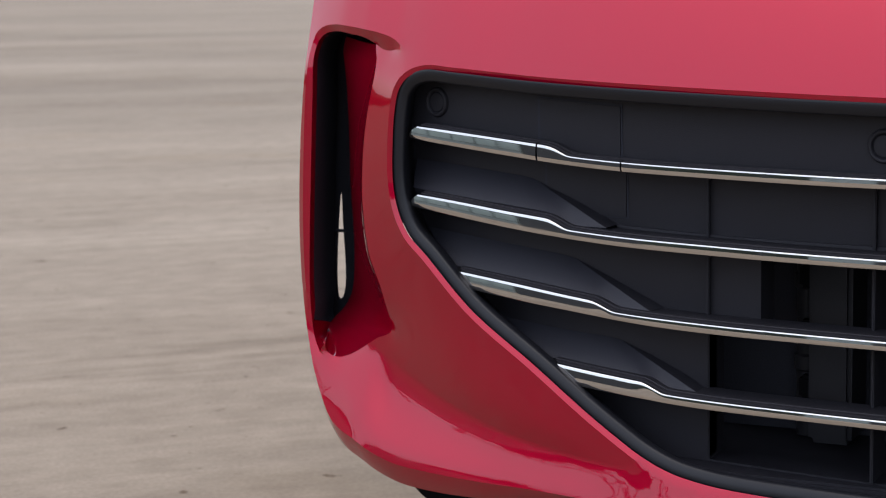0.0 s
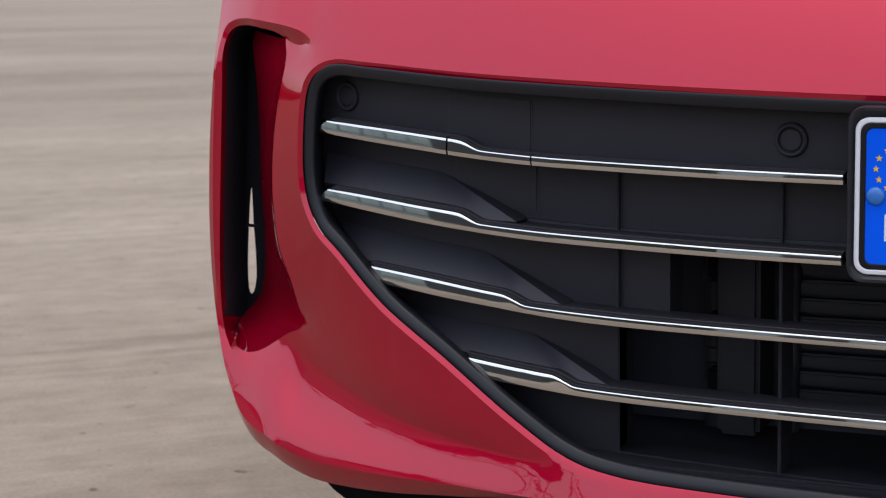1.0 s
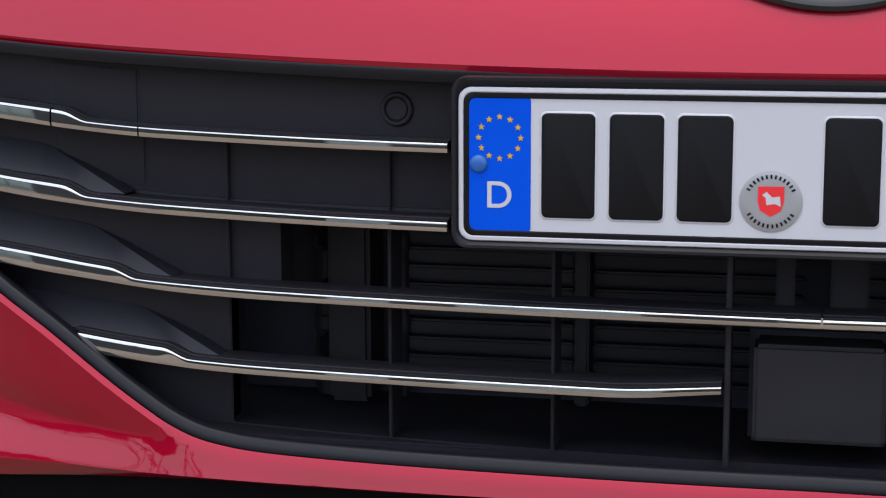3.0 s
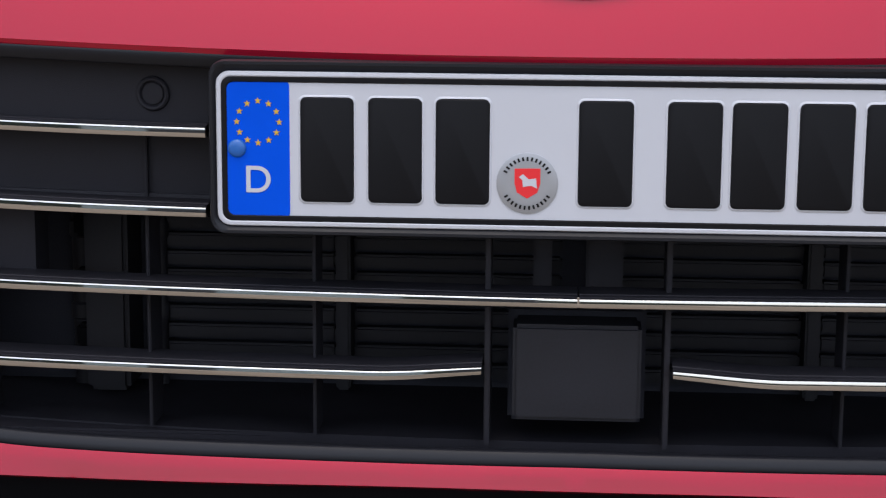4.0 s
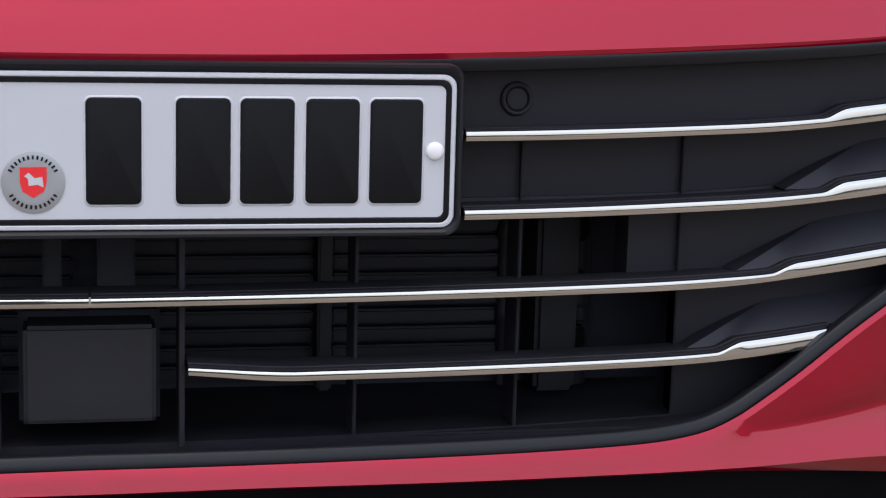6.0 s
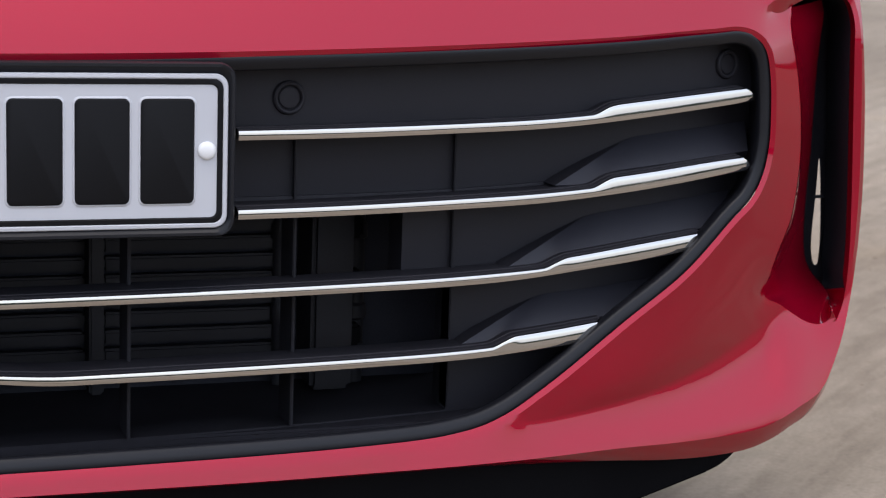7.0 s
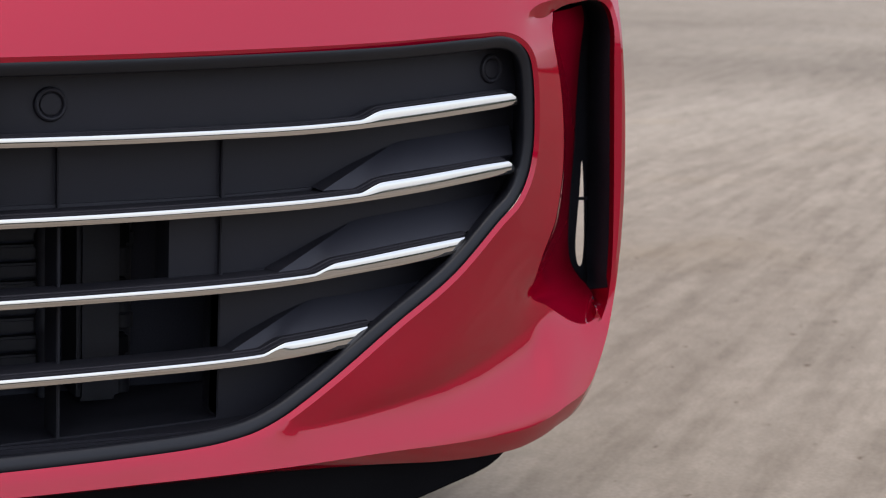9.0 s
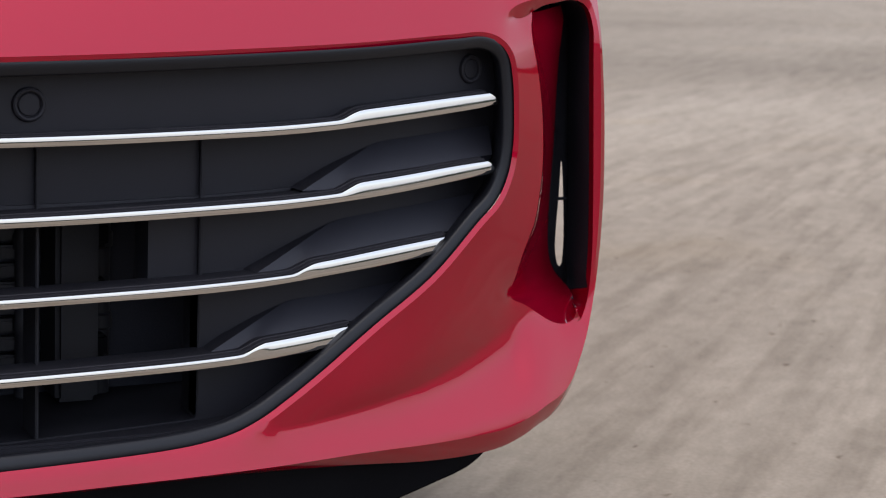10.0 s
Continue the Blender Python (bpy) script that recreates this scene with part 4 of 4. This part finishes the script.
ribbon(bm, [[(x, y, z) for x, z in rounded(hw, hh, r)] for hw, hh, r, y in ((PW - 0.0036, PH - 0.0036, 0.007, -0.0003), (PW - 0.0042, PH - 0.0042, 0.007, -0.0007), (PW - 0.0070, PH - 0.0070, 0.0055, -0.0007), (PW - 0.0078, PH - 0.0078, 0.005, 0.0002))], closed=True)
part("border", bm, INK, plate, "thin black border line")
bm = bmesh.new()
tray(bm, [(0.0228, 0.0485, 0.003, 0.0005), (0.0227, 0.0484, 0.003, 0.0001)], cx=-0.2302)
part("blue_band", bm, BLUE, plate, "blue band with a ring of stars")
star = None
for i in range(12):
    bm = bmesh.new()
    c = (-0.2300 + 0.0153 * math.sin(radians(30 * i)), 0.0195 + 0.0150 * math.cos(radians(30 * i)))
    pts = [(c[0] + (0.0026 if j % 2 == 0 else 0.0011) * math.sin(radians(36 * j)), c[1] + (0.0026 if j % 2 == 0 else 0.0011) * math.cos(radians(36 * j))) for j in range(10)]
    vs = ribbon(bm, [[(x, y, z) for x, z in pts] for y in (0.0003, -0.0002)], closed=True)
    bm.faces.new(vs[-1])
    part("star", bm, GOLD, plate, smooth=False)


def letter(text, size, cx, cz, mat, parent, label):
    cu = bpy.data.curves.new("letter", "FONT")
    cu.body, cu.size, cu.extrude, cu.offset = text, size, 0.0003, 0.0002
    cu.align_x, cu.align_y = "CENTER", "CENTER"
    tmp = new("letter_curve", cu)
    me = bpy.data.meshes.new_from_object(tmp.evaluated_get(bpy.context.evaluated_depsgraph_get()))
    bpy.data.objects.remove(tmp)
    bpy.data.curves.remove(cu)
    me.materials.clear()
    me.materials.append(mat)
    me.transform(Matrix.Translation((cx, 0.0, cz)) @ Matrix.Rotation(radians(90), 4, "X"))
    ob = new("letter", me)
    ob.parent = parent
    return tagged(ob, label)


letter("D", 0.0275, -0.2305, -0.0228, WHITE, plate, "white country letter")
for cx in (-0.1805, -0.1320, -0.0840, 0.0170, 0.0790, 0.1240, 0.1705, 0.2165):
    bm = bmesh.new()
    tray(bm, [(0.0192, 0.0376, 0.004, 0.0006), (0.0188, 0.0372, 0.004, -0.0006), (0.0180, 0.0364, 0.0035, -0.0009)], cx=cx, cz=0.0001)
    bar = part("bar", bm, INK, plate, "plain embossed black bar", sharp=60)
    bm = bmesh.new()
    tray(bm, [(0.0208, 0.0392, 0.0055, 0.0006), (0.0203, 0.0387, 0.005, -0.0001), (0.0193, 0.0377, 0.0045, -0.0004)], cx=cx, cz=0.0001, fill=False)
    part("embossed_rim", bm, WHITE, bar, "raised white rim", sharp=60)
bm = bmesh.new()
lathe(bm, [(0.0218, 0.0), (0.0218, 0.0009), (0.0212, 0.0012), (0.0130, 0.0012)], (-0.0379, 0.0006, -0.0215), (0, -1, 0), 48)
seal = part("seal", bm, SILVER, plate, "round silver seal with a red shield", sharp=50)
bm = bmesh.new()
vs = ribbon(bm, [[(-0.0379 + x, y, -0.0215 + z) for x, z in ((-0.0090, 0.0105), (0.0092, 0.0108), (0.0092, 0.0), (0.0072, -0.0065), (0.0, -0.0108), (-0.0072, -0.0065), (-0.0090, 0.0))] for y in (-0.0005, -0.0010)], closed=True)
bm.faces.new(vs[-1])
part("shield", bm, SHIELD, seal, "red shield", smooth=False)
bm = bmesh.new()
vs = ribbon(bm, [[(-0.0379 + x, y, -0.0215 + z) for x, z in ((-0.0060, 0.0045), (-0.003, 0.0068), (0.001, 0.003), (0.0062, 0.0038), (0.0070, -0.0035), (0.0030, -0.0015), (-0.0030, -0.0025), (-0.0035, 0.0025))] for y in (-0.0009, -0.0013)], closed=True)
bm.faces.new(vs[-1])
part("charge", bm, WHITE, seal, "plain white patch", smooth=False)
for a0, a1, k in ((-62, 62, 13), (122, 238, 12)):
    for i in range(k):
        a = radians(a0 + (a1 - a0) * i / (k - 1))
        bm = bmesh.new()
        block(bm, -0.0007, 0.0007, -0.0003, 0.0003, -0.0014, 0.0014)
        bm.transform(Matrix.Translation((-0.0379, -0.0008, -0.0215)) @ Matrix.Rotation(a, 4, "Y") @ Matrix.Translation((0, 0, 0.0175)))
        part("seal_mark", bm, INK, seal, smooth=False)
for cx, mat, lab in ((-0.2452, BLUECAP, "blue plastic screw cap"), (0.2448, WHITECAP, "white plastic screw cap")):
    bm = bmesh.new()
    lathe(bm, [(0.0066, 0.0), (0.0066, 0.0012), (0.0060, 0.0024), (0.0045, 0.0033), (0.002, 0.0037)], (cx, 0.0006, 0.0005), (0, -1, 0), 32)
    part("screw_cap", bm, mat, plate, lab, sharp=60)

# ---- ground ----
bm = bmesh.new()
bmesh.ops.create_grid(bm, x_segments=8, y_segments=8, size=2500)
tagged(part("ground", bm, GROUND, None, "worn pale grey concrete ground with sandy streaks"), category="ground", kind="structure")

# ---- surroundings behind the camera, seen only as reflections ----
HALL = material("grey_green_cladding", (0.33, 0.38, 0.355), 0.5, vary=0.15, grain=30, patch=0.6)
PANE = material("pale_green_window_glass", (0.38, 0.45, 0.41), 0.05, vary=0.1, grain=5, patch=0.5)
ROOF = material("dark_roof_sheet", (0.05, 0.05, 0.05), 0.7, vary=0.15, grain=20, patch=0.5)
WOODS = material("far_dark_green_woods", (0.035, 0.045, 0.03), 0.9, vary=0.5, grain=0.4, patch=0.05)

hall = tagged(new("hall"), "long grey-green industrial hall with tall window bays", "building")
bm = bmesh.new()
block(bm, -46.0, -34.5, -26.0, -13.5, 0.0, 5.4)
part("wall", bm, HALL, hall, smooth=False)
bm = bmesh.new()
block(bm, -46.3, -34.2, -26.3, -13.2, 5.42, 5.8)
part("roof", bm, ROOF, hall, smooth=False)
for i in range(6):
    y = -25.8 + i * 2.05
    bm = bmesh.new()
    block(bm, -34.54, -34.44, y, y + 1.9, 0.6, 5.0)
    w = part("window", bm, ROOF, hall, smooth=False)
    for j in range(2):
        bm = bmesh.new()
        block(bm, -34.44, -34.40, y + 0.05 + j * 0.92, y + 0.93 + j * 0.92, 0.7, 4.9)
        part("pane", bm, PANE, w, smooth=False)

def shed(x, y, turn, w, d, h, mat, label):
    """A plain gabled shed far off: walls with a gable, a roof of two slopes and a door."""
    ob = tagged(new("shed"), label, "building", "sheds behind the yard")
    ob.matrix_world = pose(x, y, 0, 0, 0, turn)
    bm = bmesh.new()
    block(bm, -w / 2, w / 2, -d / 2, d / 2, 0, h)
    part("wall", bm, mat, ob, smooth=False)
    bm = bmesh.new()
    e, r = 0.3, h + d * 0.14
    rows = [[(sx * (w / 2 + e), -d / 2 - e, h), (sx * (w / 2 + e), 0, r), (sx * (w / 2 + e), d / 2 + e, h)] for sx in (-1, 1)]
    rows += [[(px, py, pz + 0.15) for px, py, pz in rows[1]], [(px, py, pz + 0.15) for px, py, pz in rows[0]], rows[0]]
    ribbon(bm, rows)
    part("roof", bm, ROOF, ob, smooth=False)
    bm = bmesh.new()
    block(bm, -w * 0.15, w * 0.15, d / 2 + 0.01, d / 2 + 0.08, 0, h * 0.75)
    part("door", bm, ROOF, ob, smooth=False)


shed(-26.5, -24.0, 42, 5.0, 6, 4.0, ROOF, "low dark shed with a gabled roof")
shed(-15, -40, 20, 14, 7, 3.4, HALL, "long grey-green shed with a gabled roof")
shed(-4, -46, 0, 5, 5, 4.4, ROOF, "narrow dark shed with a gabled roof")

def beam(bm, a, b, w):
    """A square bar from a to b."""
    a, b = Vector(a), Vector(b)
    m = Matrix.Translation((a + b) / 2) @ (b - a).to_track_quat("Z", "Y").to_matrix().to_4x4() @ Matrix.Diagonal((w, w, (b - a).length, 1))
    bmesh.ops.create_cube(bm, size=1.0, matrix=m)


gantry = tagged(new("lattice_gantry"), "long dark steel lattice gantry on slender posts", "gantry")
start, stop, bays = Vector((-51, -25, 0)), Vector((-29, -44, 0)), 14
for z in (9.6, 11.0):
    bm = bmesh.new()
    beam(bm, start + Vector((0, 0, z)), stop + Vector((0, 0, z)), 0.22)
    part("chord", bm, ROOF, gantry, smooth=False)
for i in range(bays):
    a, b = start.lerp(stop, i / bays), start.lerp(stop, (i + 1) / bays)
    bm = bmesh.new()
    beam(bm, a + Vector((0, 0, 9.6 if i % 2 else 11.0)), b + Vector((0, 0, 11.0 if i % 2 else 9.6)), 0.14)
    part("brace", bm, ROOF, gantry, smooth=False)
for u in (0.0, 0.33, 0.67, 1.0):
    p = start.lerp(stop, u)
    bm = bmesh.new()
    beam(bm, p, p + Vector((0, 0, 13.5 if u == 0 else 11.0)), 0.3)
    part("post", bm, ROOF, gantry, smooth=False)

bm = bmesh.new()
ring = []
for i in range(360):
    a = 2 * math.pi * i / 360
    left = max(0.0, -math.cos(a)) * min(1.0, max(0.0, -6.0 * (math.sin(a) + 0.38)))
    h = 1.2 + 1.8 * min(1.0, max(0.0, 0.6 - 2 * math.cos(a))) + 15.0 * left + 3.5 * max(0.0, -math.sin(a)) * max(0.0, 1 - 2.0 * max(0.0, math.cos(a))) + (0.4 + 4.4 * left) * noise.noise((math.cos(a) * 9, math.sin(a) * 9, 0.3)) + (0.2 + 1.5 * left) * noise.noise((math.cos(a) * 45, math.sin(a) * 45, 2.0))
    ring.append((110 * math.cos(a), 110 * math.sin(a), max(1.0, h + 0.4)))
ribbon(bm, [[(x, y, 0) for x, y, h in ring], [(x, y, h * 0.6) for x, y, h in ring], [(x * 1.02, y * 1.02, h) for x, y, h in ring]], closed=True)
tagged(part("backdrop", bm, WOODS, None, "far dark line of woods round the site"), category="backdrop", kind="structure")
